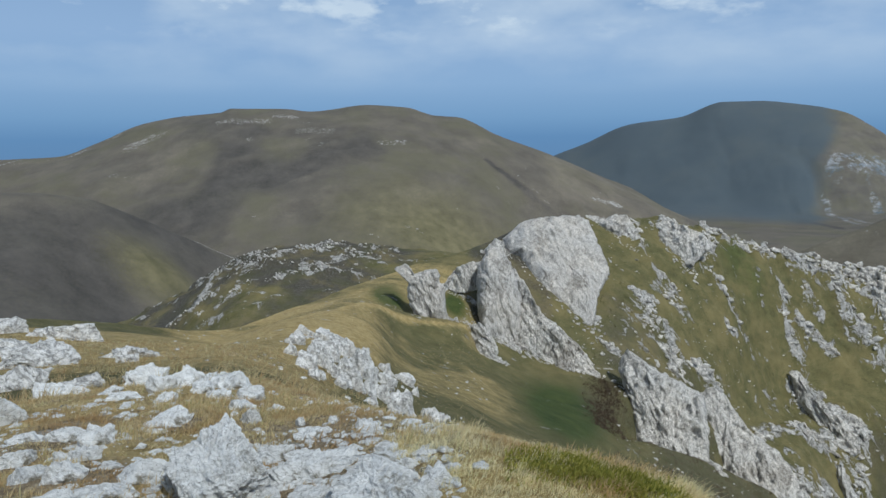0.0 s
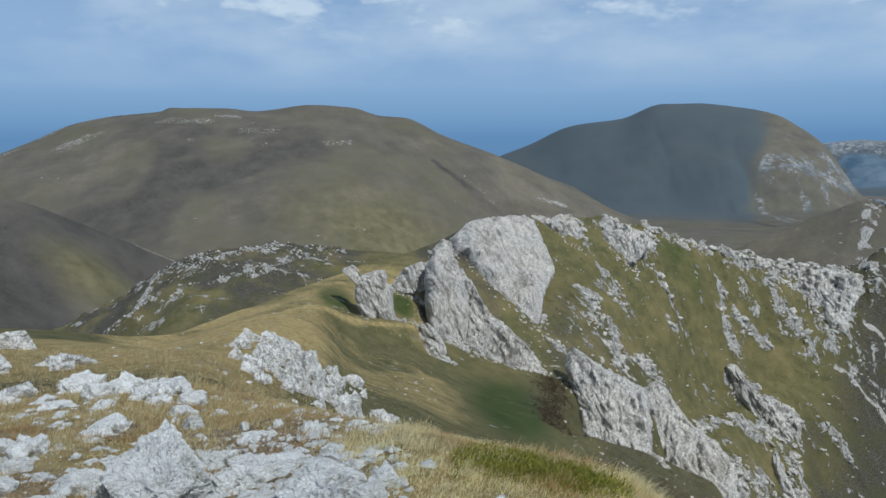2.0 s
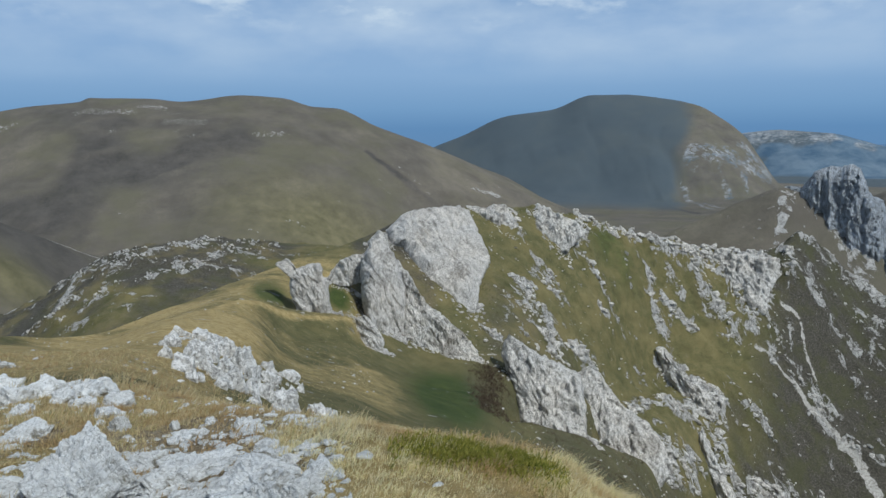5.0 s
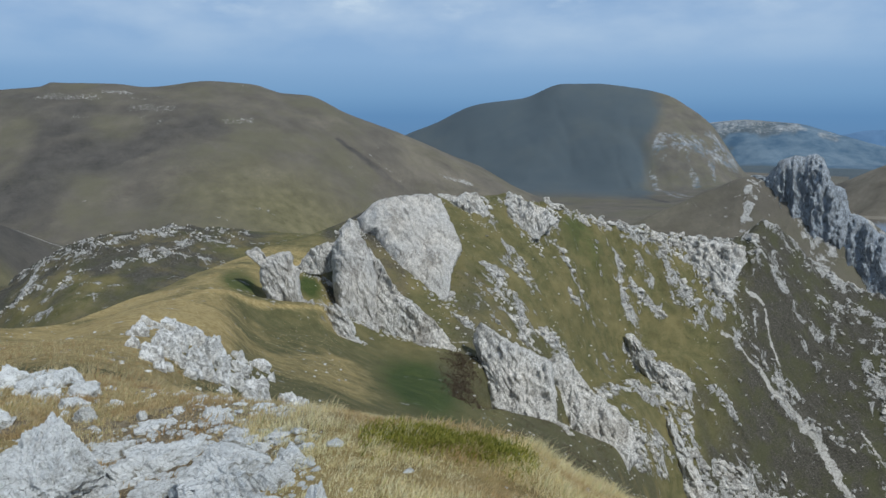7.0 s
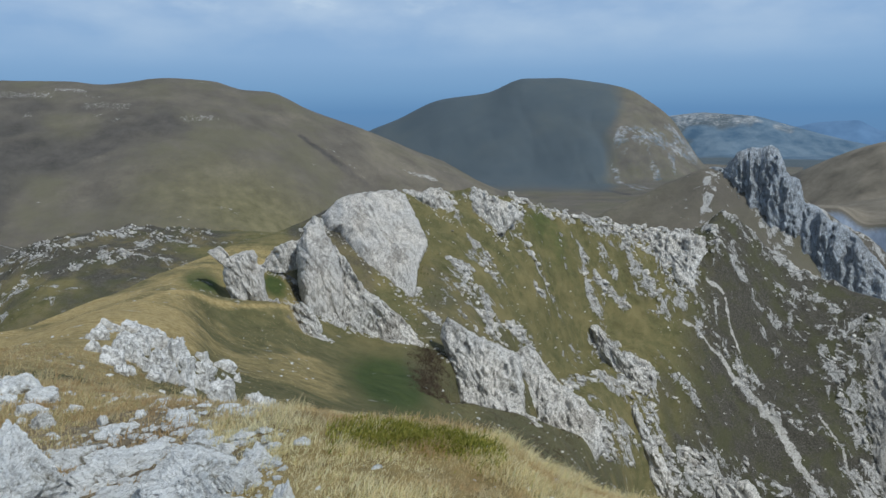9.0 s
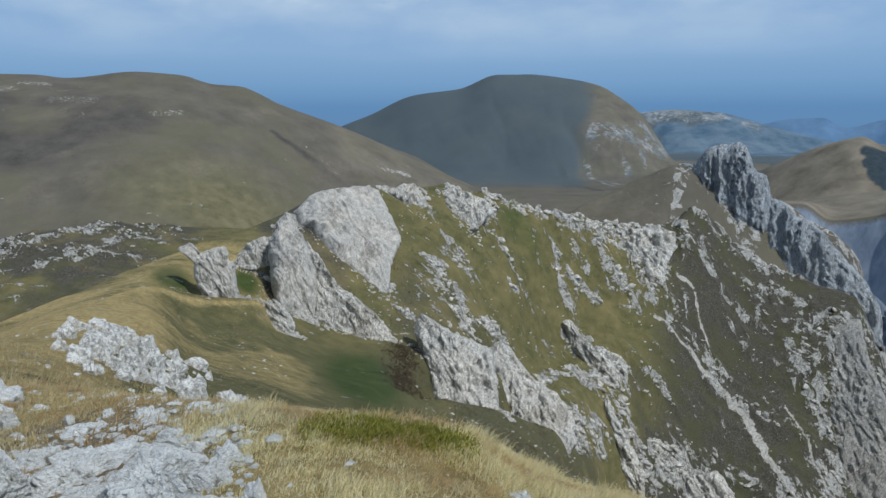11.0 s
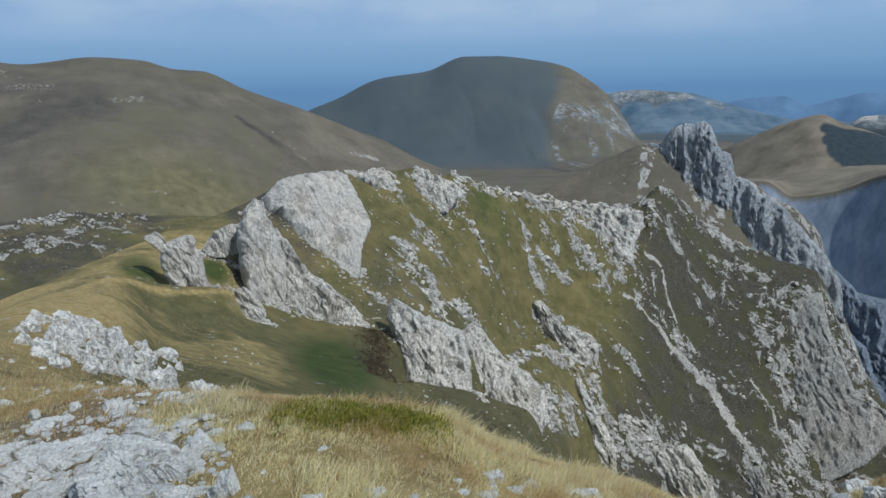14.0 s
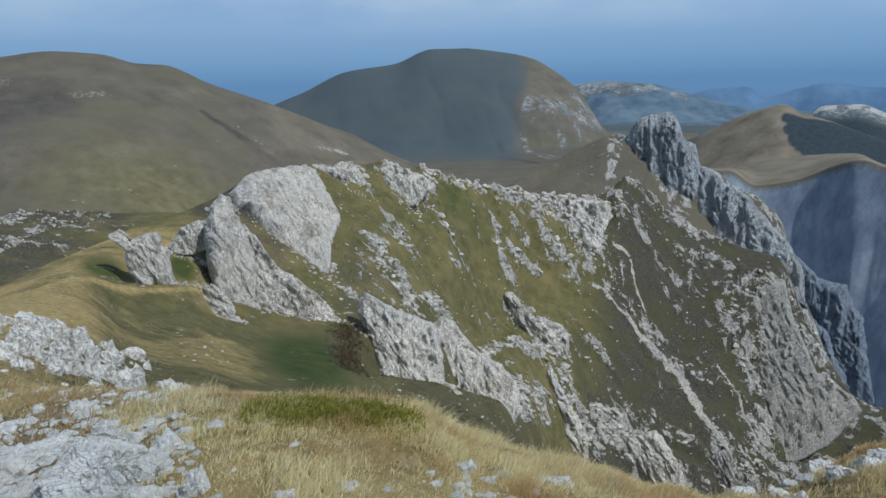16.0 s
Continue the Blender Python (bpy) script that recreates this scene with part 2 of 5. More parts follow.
def ground(az, r):
    """Height of the land at a bearing (degrees, right of north) and a distance from the summit."""
    x, y = r * np.sin(np.radians(az)), r * np.cos(np.radians(az))
    base = -195 + 14 * fbm(x / 420, y / 420, 3, 4) - 110 * step(4300, 4850, r)
    base = base - 330 * step(36, 45, az) * step(300, 480, r) * (1 - step(905, 1000, r))
    z = summit_and_ridge(az, r)
    mid = ridge(az, r, KNOLL, 0.16, 0.5, 12)
    z = np.where(r > 90, soft_max(z, mid, 1.5), z)
    z = np.where(r > 280, soft_max(z, ridge(az, r, PEAK_SPUR, 0.75, 0.75, 6), 2), z)
    far = soft_max(base, ridge(az, r, LOW_SPUR, 0.34, 0.42, 26) + 5 * fbm(x / 120, y / 120, 5), 6)
    far = soft_max(far, ridge(az, r, BIG_HILL, 0.46, 0.4, 150) + (7 * fbm(x / 210, y / 210, 6) - 9 * ridged(x / 190, y / 300, 11, 4)) * step(0, 250, np.abs(r - 1410)), 10)
    far = soft_max(far, ridge(az, r, FAR_HILL, 0.62, 0.5, 190) + (10 * fbm(x / 330, y / 330, 7) - 26 * ridged(x / 330, y / 500, 12, 4)) * step(0, 300, np.abs(r - 2560))
                   + 20 * (ridged(az / 1.5 + r / 190 + 0.5 * fbm(x / 120, y / 120, 14, 3), r / 700, 13, 3) - 0.45) * step(23.5, 27, az) * step(1780, 1900, r) * (1 - step(2080, 2230, r)), 14)
    rw = wall_edge(az)
    zw = up(rw, smooth_curve([w[0] for w in WALL], [w[2] for w in WALL], az))
    rb = smooth_curve([w[0] for w in BENCH], [w[1] for w in BENCH], az)
    zb = up(rb, smooth_curve([w[0] for w in BENCH], [w[2] for w in BENCH], az))
    s = np.clip((r - rw) / (rb - rw), 0, 1)
    top = zw + (zb - zw) * s * s * (3 - 2 * s)
    wall = np.where(r < rw, zw - 2.5 * (rw - r) + (7 * fbm(x / 30, y / 30, 43, 5, 0.66) + 10 * (ridged(az / 1.9 + 0.6 * fbm(x / 50, y / 50, 48, 3), r / 300, 46, 4) - 0.4) + 9 * np.abs(fbm(r / 16, az / 6, 47, 3))) * step(0, 45, rw - r), np.where(r < rb, top, zb - 0.45 * (r - rb)))
    wall = wall - 600 * (1 - step(36, 42, az))
    far = soft_max(far, wall, 4)
    far = soft_max(far, ridge(az, r, DRY_HILL, 0.36, 0.36, 40), 10)
    far = soft_max(far, ridge(az, r, PALE_HILL, 0.4, 0.3, 20), 8)
    far = soft_max(far, ridge(az, r, PLATEAU, 0.30, 0.1, 60) + 10 * fbm(x / 200, y / 200, 8), 10)
    z = np.where(r > 285, soft_max(z, far, 3), z)
    # behind the viewer the summit ridge goes on and falls away
    behind = step(70, 100, np.abs(az - 5))
    back = -0.2 * r * step(2, 30, r) - 40 * step(60, 400, r) - 60 * step(300, 2000, r) + 10 * fbm(x / 60, y / 60, 9) * step(10, 80, r)
    back = np.maximum(back, -195 + 30 * fbm(x / 400, y / 400, 4) - 110 * step(4300, 4850, r))
    z = z * (1 - behind) + back * behind
    return z


# Bare rock on the slopes: bearing and distance of both ends, half width in metres, strength.
RIBS_UPPER = (
    (14.7, 178, 16.1, 175, 2.8, 0.95), (16.1, 175, 17.2, 170, 2.8, 0.95), (17.2, 170, 17.6, 164, 2.8, 0.95), (18.7, 174, 21.1, 180, 2.0, 1.00), (19.4, 175, 20.3, 174, 1.4, 0.80),
    (13.2, 207, 14.0, 201, 2.6, 1.00), (16.5, 219, 16.9, 208, 2.6, 1.10), (16.9, 208, 18.2, 207, 2.6, 1.10), (18.4, 208, 19.9, 221, 2.0, 0.80), (19.6, 227, 21.5, 230, 2.0, 1.00),
    (21.5, 230, 25.3, 244, 2.0, 1.00), (25.8, 245, 29.0, 256, 3.6, 1.15), (29.0, 256, 33.2, 266, 3.6, 1.15), (25.0, 231, 25.5, 226, 1.9, 1.00), (25.5, 226, 26.5, 222, 1.9, 1.00),
    (26.5, 230, 28.5, 232, 2.0, 1.05))
RIBS_CREST = (
    (23.2, 228, 23.5, 221, 1.5, 0.70), (21.2, 200, 22.0, 202, 1.4, 0.80), (15.6, 176, 15.2, 168, 1.2, 0.60), (12.1, 151, 14.4, 143, 2.2, 0.80), (13.6, 166, 16.4, 156, 1.6, 0.55))
RIBS_MIDDLE = (
    (26.5, 243, 27.4, 237, 1.8, 0.80), (28.6, 248, 30.3, 240, 3.4, 0.90), (30.3, 240, 31.5, 239, 3.4, 0.90), (30.9, 255, 32.9, 246, 3.4, 0.90), (33.2, 263, 34.0, 251, 3.0, 0.90),
    (35.0, 270, 35.5, 264, 2.6, 0.90), (26.5, 214, 27.7, 212, 2.2, 1.00), (27.7, 212, 29.4, 214, 2.2, 1.00), (28.2, 212, 30.9, 214, 3.2, 1.25), (31.2, 214, 33.4, 214, 1.1, 0.80),
    (27.5, 200, 30.5, 208, 2.4, 1.00), (30.5, 208, 31.2, 203, 2.4, 1.00), (31.2, 203, 32.8, 200, 2.4, 1.00), (32.8, 200, 34.1, 195, 2.4, 1.00), (35.0, 203, 37.8, 209, 4.2, 1.20),
    (37.8, 209, 40.7, 209, 4.2, 1.20))
RIBS_LOWER = (
    (35.6, 203, 38.8, 205, 3.4, 1.10), (35.2, 212, 39.0, 220, 1.8, 0.70), (35.0, 247, 34.8, 240, 1.8, 0.70), (21.3, 171, 23.7, 182, 1.8, 0.80), (23.7, 182, 26.2, 195, 1.8, 0.80),
    (23.8, 196, 25.7, 200, 1.3, 0.50), (25.2, 158, 28.5, 180, 3.0, 1.00), (26.5, 166, 29.5, 188, 2.6, 0.90))
RIBS_RIGHT = (
    (44.8, 224, 47.0, 220, 4.5, 0.90), (43.5, 266, 44.8, 258, 1.8, 1.10), (44.8, 258, 46.8, 247, 1.8, 1.10), (44.5, 271, 48.1, 280, 3.5, 0.80), (45.0, 265, 49.4, 287, 4.0, 0.85),
    (46.1, 258, 50.4, 279, 4.5, 0.90), (47.0, 250, 51.9, 270, 5.0, 0.90), (47.2, 239, 53.2, 266, 5.0, 0.95), (39.8, 276, 41.8, 276, 2.0, 0.60), (41.8, 276, 40.5, 258, 2.0, 0.60),
    (37.9, 259, 39.3, 263, 2.0, 0.50), (37.6, 283, 39.9, 287, 1.8, 0.90), (39.9, 287, 44.2, 292, 1.8, 1.10), (50.4, 284, 51.6, 272, 2.5, 1.00), (51.6, 272, 53.7, 270, 2.5, 1.00),
    (34.2, 251, 35.6, 250, 1.6, 0.60))
RIBS_KNOLL = (
    (-22.3, 202, -20.4, 222, 2.2, 0.90), (-20.4, 222, -15.9, 218, 2.2, 0.90), (-15.9, 218, -10.4, 232, 2.2, 0.90), (-16.0, 199, -12.3, 206, 2.0, 0.80), (-12.3, 206, -8.5, 220, 2.0, 0.80),
    (-19.1, 198, -17.8, 202, 2.2, 0.70), (-8.5, 232, -5.7, 234, 1.8, 0.80), (-21.5, 190, -19.7, 185, 2.0, 0.60))
SCREE = (  # pale gullies and trodden paths
    (33.4, 239, 36.3, 240, 0.45, 0.80), (36.3, 240, 38.7, 240, 0.60, 0.95), (38.7, 240, 41.1, 236, 0.83, 1.00), (41.1, 236, 42.7, 229, 1.05, 1.00), (42.7, 229, 44.6, 224, 1.05, 1.00),
    (34.9, 254, 36.3, 254, 0.52, 0.90), (36.3, 254, 37.6, 247, 0.52, 0.90), (43.5, 247, 45.6, 241, 0.52, 0.90), (45.6, 241, 47.2, 232, 0.52, 0.90), (40.4, 239, 42.6, 232, 0.75, 0.90),
    (-15.2, 116, -8.6, 119, 0.38, 0.50), (-8.6, 119, -5.8, 124, 0.38, 0.50), (-5.8, 124, -3.9, 116, 0.38, 0.50), (-3.9, 116, 0.7, 136, 0.38, 0.50), (4.9, 131, 7.7, 135, 0.30, 0.90),
    (7.7, 135, 10.6, 136, 0.30, 0.90), (10.6, 136, 12.9, 142, 0.30, 0.90), (-8.5, 230, -5.7, 234, 0.38, 0.80))
GULLY = ((2.0, 1186, 4.1, 1160, 4.5, 1.0), (4.1, 1160, 5.8, 1146, 6.0, 1.0), (5.8, 1146, 7.1, 1142, 4.0, 0.8), (12.0, 1250, 13.4, 1262, 6.0, 0.8))
FAR_SPURS = ((24.0, 2010, 25.2, 1890, 9.0, 0.9), (25.2, 1890, 26.3, 1790, 9.0, 0.9), (25.2, 1990, 27.0, 1800, 9.0, 0.9), (27.0, 1800, 28.6, 1640, 9.0, 0.9))
FAR_SCARS = ((27.3, 2060, 28.5, 1930, 8.0, 0.42), (28.5, 1930, 29.6, 1800, 8.0, 0.42), (29.0, 1960, 31.5, 1790, 9.0, 0.42))
FAR_PATH = ((-23.4, 836, -21.0, 850, 2.0, 0.5), (-21.0, 850, -18.4, 866, 2.4, 0.62))
FAR_STRIPS = ((-25.6, 1296, -24.0, 1306, 13.0, 0.75), (-19.0, 1300, -16.0, 1290, 12.0, 0.62), (-15.2, 1312, -13.4, 1308, 8.0, 0.9), (-3.4, 1075, -0.6, 1062, 16.0, 0.75), (-13.0, 1230, -11.0, 1215, 14.0, 0.55), (-10.0, 1395, -6.0, 1392, 7.0, 0.8), (4.0, 1180, 5.6, 1162, 3.0, 0.8), (5.6, 1162, 7.3, 1150, 3.0, 0.8), (10.6, 1246, 11.8, 1260, 6.0, 0.9), (11.8, 1260, 12.8, 1269, 6.0, 1.2), (-6.4, 1159, -4.8, 1167, 8.0, 0.7))


def plan(az, r):
    return r * np.sin(np.radians(az)), r * np.cos(np.radians(az))


def along(x, y, rows, edge):
    """1 inside any of the strips, fading to 0 at their ragged edges."""
    best = np.zeros_like(x)
    for a0, r0, a1, r1, half, strength in rows:
        x0, y0 = plan(a0, r0)
        x1, y1 = plan(a1, r1)
        lx, ly = x1 - x0, y1 - y0
        s = np.clip(((x - x0) * lx + (y - y0) * ly) / (lx * lx + ly * ly), 0, 1)
        d = np.hypot(x - x0 - s * lx, y - y0 - s * ly)
        best = np.maximum(best, strength * np.clip(1.35 - d / (half * (1 + edge)), 0, 1))
    return best


def bare_rock(az, r, x, y):
    """How rocky the land is, 0 to 1."""
    wx, wy = x + 2.2 * fbm(x / 5, y / 5, 51, 3), y + 2.2 * fbm(x / 5 + 40, y / 5, 52, 3)
    rows = RIBS_UPPER + RIBS_CREST + RIBS_MIDDLE + RIBS_LOWER + RIBS_RIGHT + RIBS_KNOLL
    m = np.where((r > 150) & (r < 320), 0.56 * along(wx, wy, rows, 0.5), 0.0)
    # loose outcrops over the whole ravine side, in bands that run down the slope
    u, v = x * 0.80 - y * 0.60, x * 0.60 + y * 0.80
    bands = fbm(u / 16, v / 5.0, 61, 4)
    zone = step(9, 14, az) * step(135, 160, r) * (1 - step(292, 300, r))
    thick = 0.10 + 0.13 * step(28, 36, az) - 0.10 * step(14, 18, az) * (1 - step(24, 27, az)) * step(185, 200, r)
    m = np.maximum(m, zone * step(0.15 - thick, 0.60 - thick, bands) * 0.46)
    knoll = (1 - step(-8, 2, az)) * step(180, 192, r) * (1 - step(240, 250, r))
    m = np.maximum(m, knoll * step(-0.1, 0.4, fbm(x / 9, y / 4, 62, 4)) * 0.42)
    # cliffs under the peak and the far wall
    cliff = step(36.5, 38.5, az) * step(296, 306, r) * (1 - step(420, 440, r))
    m = np.maximum(m, 0.56 * cliff * step(0.30 - 0.16 * step(42, 44, az), 0.52 - 0.16 * step(42, 44, az), ridged(az / 1.6 + 0.4 * fbm(x / 12, y / 12, 77, 3), r / 60, 63, 4)))
    crest_path = step(33.9, 34.4, az) * (1 - step(34.9, 35.6, az)) * step(330, 345, r) * (1 - step(384, 390, r))
    m = np.maximum(m, crest_path * step(-0.3, 0.2, fbm(x / 4, y / 4, 64, 3)))
    # broken ground on the distant hills
    m = np.maximum(m, np.where((r > 1100) & (r < 1420), 0.5 * along(x + 14 * fbm(x / 30, y / 30, 76, 3), y, FAR_STRIPS, 0.5), 0.0))
    far = step(700, 900, r) * (1 - step(3000, 3200, r))
    m = np.maximum(m, far * step(0.42, 0.66, fbm(x / 60, y / 22, 65, 5)) * 0.28 * (az < 20) * (r < 1900))
    m = np.maximum(m, step(1380, 1400, r) * (1 - step(1425, 1440, r)) * (az < -5) * step(-0.1, 0.3, fbm(x / 30, y / 30, 66, 3)) * 0.4)
    m = np.maximum(m, step(3400, 3500, r) * (1 - step(3900, 4000, r)) * step(30, 31, az) * (1 - step(39, 42, az)) * step(0.0, 0.3, fbm(x / 90, y / 60, 68, 4)) * 0.35)
    m = np.maximum(m, step(2640, 2665, r) * (1 - step(2740, 2760, r)) * step(48.3, 49.0, az) * (1 - step(53, 54, az)) * step(-0.3, 0.0, fbm(x / 50, y / 30, 69, 3)))
    return m


def cellular(x, y, seed):
    """Distance to the nearest of scattered points, and that point's own random value."""
    fx, fy = np.floor(x), np.floor(y)
    best, val = np.full_like(x, 9.0), np.zeros_like(x)
    for i in (-1, 0, 1):
        for j in (-1, 0, 1):
            px, py = fx + i, fy + j
            qx, qy = px + lattice(px, py, seed), py + lattice(px, py, seed + 7)
            d = np.hypot(x - qx, y - qy)
            near = d < best
            best, val = np.where(near, d, best), np.where(near, lattice(px, py, seed + 13), val)
    return best, val


def relief(az, r, rock=None):
    """Ground with its small forms."""
    x, y = plan(az, r)
    z = ground(az, r)
    z = z + 0.05 * fbm(x / 0.5, y / 0.5, 21, 3) * step(0.8, 2.5, r) * (1 - step(12, 30, r)) + 0.16 * fbm(x / 5, y / 5, 22, 2) * step(3, 12, r) + 0.4 * fbm(x / 14, y / 14, 23, 2) * step(20, 60, r)
    z = z + 1.6 * fbm((x * 0.8 - y * 0.6) / 30, (x * 0.6 + y * 0.8) / 9, 24, 4) * step(150, 175, r) * (1 - step(240, 280, r)) * step(8, 16, az)
    if rock is not None:
        d, v = cellular(x / 2.6 + 0.4 * fbm(x / 2, y / 2, 71, 2), y / 2.6, 72)
        d2, v2 = cellular(x / 0.9, y / 0.9, 73)
        block = 0.5 + 1.6 * v * (1 - d) + 0.5 * v2 * (1 - d2)
        block = block + 2.0 * ridged((x * 0.8 - y * 0.6) / 13, (x * 0.6 + y * 0.8) / 5, 75, 3) * step(180, 200, r) - 0.8
        z = z + rock * 1.9 * block * step(100, 150, r) * (1 - step(300, 420, r)) + rock * 7 * fbm(x / 12, y / 12, 74, 4) * step(296, 320, r) * (1 - step(430, 450, r))
    return z

# ---- materials ----
class Nodes:
    """Short words for building a node tree."""

    def __init__(self, name):
        self.mat = bpy.data.materials.new(name)
        self.mat.use_nodes = True
        self.t = self.mat.node_tree
        self.bsdf = self.t.nodes["Principled BSDF"]
        self.bsdf.inputs["Specular IOR Level"].default_value = 0.25
        self.space = self.t.nodes.new("ShaderNodeTexCoord").outputs["Object"]

    def link(self, a, b):
        self.t.links.new(a, b)

    def put(self, socket, value):
        if isinstance(value, (int, float, tuple)):
            socket.default_value = value
        else:
            self.link(value, socket)

    def noise(self, scale, detail=6, rough=0.55, stretch=None, warp=0.0):
        n = self.t.nodes.new("ShaderNodeTexNoise")
        n.inputs["Scale"].default_value, n.inputs["Detail"].default_value, n.inputs["Roughness"].default_value = scale, detail, rough
        n.inputs["Distortion"].default_value = warp
        self.link(self.mapped(stretch), n.inputs["Vector"])
        return n.outputs["Fac"]

    def mapped(self, stretch):
        if not stretch:
            return self.space
        m = self.t.nodes.new("ShaderNodeMapping")
        m.inputs["Rotation"].default_value = stretch[0]
        m.inputs["Scale"].default_value = stretch[1]
        self.link(self.space, m.inputs["Vector"])
        return m.outputs["Vector"]

    def cracks(self, scale, stretch=None):
        v = self.t.nodes.new("ShaderNodeTexVoronoi")
        v.feature = "DISTANCE_TO_EDGE"
        v.inputs["Scale"].default_value = scale
        w = self.t.nodes.new("ShaderNodeTexNoise")
        w.inputs["Scale"].default_value, w.inputs["Detail"].default_value = scale * 1.3, 4
        self.link(self.mapped(stretch), w.inputs["Vector"])
        mix = self.t.nodes.new("ShaderNodeMix")
        mix.data_type, mix.blend_type = "RGBA", "LINEAR_LIGHT"
        mix.inputs["Factor"].default_value = 0.5 / max(scale, 0.2) * 0.5
        self.link(self.mapped(stretch), mix.inputs["A"])
        self.link(w.outputs["Color"], mix.inputs["B"])
        self.link(mix.outputs["Result"], v.inputs["Vector"])
        return v.outputs["Distance"]

    def ramp(self, fac, *stops):
        r = self.t.nodes.new("ShaderNodeValToRGB")
        while len(r.color_ramp.elements) < len(stops):
            r.color_ramp.elements.new(0.5)
        for el, (pos, col) in zip(r.color_ramp.elements, stops):
            el.position = pos
            el.color = (*col, 1) if isinstance(col, tuple) else (col, col, col, 1)
        self.link(fac, r.inputs["Fac"])
        return r.outputs["Color"]

    def mix(self, fac, a, b, blend="MIX"):
        m = self.t.nodes.new("ShaderNodeMix")
        m.data_type, m.blend_type = "RGBA", blend
        self.put(m.inputs["Factor"], fac)
        self.put(m.inputs["A"], (*a, 1) if isinstance(a, tuple) else a)
        self.put(m.inputs["B"], (*b, 1) if isinstance(b, tuple) else b)
        return m.outputs["Result"]

    def math(self, op, a, b, clamp=False):
        m = self.t.nodes.new("ShaderNodeMath")
        m.operation, m.use_clamp = op, clamp
        self.put(m.inputs[0], a)
        self.put(m.inputs[1], b)
        return m.outputs["Value"]

    def attr(self, name):
        a = self.t.nodes.new("ShaderNodeAttribute")
        a.attribute_name = name
        return a.outputs["Fac"]

    def bump(self, height, strength, distance, before=None):
        b = self.t.nodes.new("ShaderNodeBump")
        b.inputs["Strength"].default_value, b.inputs["Distance"].default_value = strength, distance
        self.link(height, b.inputs["Height"])
        if before:
            self.link(before, b.inputs["Normal"])
        return b.outputs["Normal"]

    def rand(self):
        return self.t.nodes.new("ShaderNodeObjectInfo").outputs["Random"]

    def done(self, colour, normal=None, rough=0.9):
        self.put(self.bsdf.inputs["Base Color"], colour)
        self.put(self.bsdf.inputs["Roughness"], rough)
        if normal:
            self.link(normal, self.bsdf.inputs["Normal"])
        return self.mat


LEAN = ((0.0, 0.5, 0.7), (1.0, 1.0, 0.35))


def rock_look(n, size, lie=LEAN, seams=0.75):
    """Pale weathered limestone; size: metres of its main blocks. Returns colour and height."""
    patches = n.noise(0.5 / size, 6, 0.6)
    grain = n.noise(2.4 / size, 12, 0.74, lie, 0.8)
    fine = n.noise(12.0 / size, 8, 0.72, lie)
    seam = n.math("ABSOLUTE", n.math("SUBTRACT", n.noise(1.1 / size, 8, 0.6, lie, 0.5), 0.5), 0.0)
    crevice = n.ramp(seam, (0.0, 1.0), (0.010, 0.8), (0.028, 0.0))
    colour = n.ramp(grain, (0.31, (0.10, 0.097, 0.09)), (0.39, (0.42, 0.415, 0.40)), (0.46, (0.72, 0.715, 0.70)), (0.60, (0.86, 0.855, 0.84)))
    colour = n.mix(n.ramp(fine, (0.36, 0.85), (0.45, 0.0)), colour, (0.16, 0.156, 0.142))
    colour = n.mix(n.ramp(patches, (0.50, 0.0), (0.70, 0.4)), colour, (0.42, 0.412, 0.395))
    colour = n.mix(n.math("MULTIPLY", crevice, seams), colour, (0.075, 0.072, 0.064))
    lichen = n.ramp(n.noise(1.9 / size, 8, 0.68), (0.57, 0.0), (0.66, 0.55))
    colour = n.mix(lichen, colour, (0.27, 0.255, 0.205))
    height = n.math("ADD", n.math("MULTIPLY", n.ramp(grain, (0.32, 0.0), (0.62, 1.0)), 0.8), n.math("SUBTRACT", n.math("MULTIPLY", fine, 0.6), n.math("MULTIPLY", crevice, 0.5)))
    return colour, height


def rock_material(name, size, depth, tint=(1, 1, 1), lie=LEAN, seams=0.75, crust=0.0, calm=0.0, plain=(0.47, 0.46, 0.435)):
    """calm: how far the rock is worn to one even, streaked grey."""
    n = Nodes(name)
    colour, height = rock_look(n, size, lie, seams)
    if calm:
        even = n.mix(n.ramp(n.noise(1.3 / size, 10, 0.7, ((0.0, 0.35, 0.5), (2.2, 2.2, 0.5))), (0.36, 0.0), (0.62, 1.0)), tuple(0.74 * c for c in plain), tuple(min(1.25 * c, 0.9) for c in plain))
        colour = n.mix(calm, colour, even)
    if crust:
        worn = n.math("ADD", n.noise(0.16 / size, 4, 0.6), n.math("MULTIPLY", n.math("SUBTRACT", n.noise(1.6 / size, 8, 0.75, lie), 0.5), 0.9))
        colour = n.mix(n.ramp(worn, (0.53, 0.0), (0.64, crust)), colour, (0.17, 0.155, 0.135))
        colour = n.mix(1.0, colour, n.ramp(n.noise(0.09 / size, 3, 0.5), (0.38, (0.88, 0.89, 0.90)), (0.60, (1.0, 0.985, 0.96))), "MULTIPLY")
    if tint != (1, 1, 1):
        colour = n.mix(1.0, colour, tint, "MULTIPLY")
    return n.done(colour, n.bump(height, 0.9, depth), 0.92)


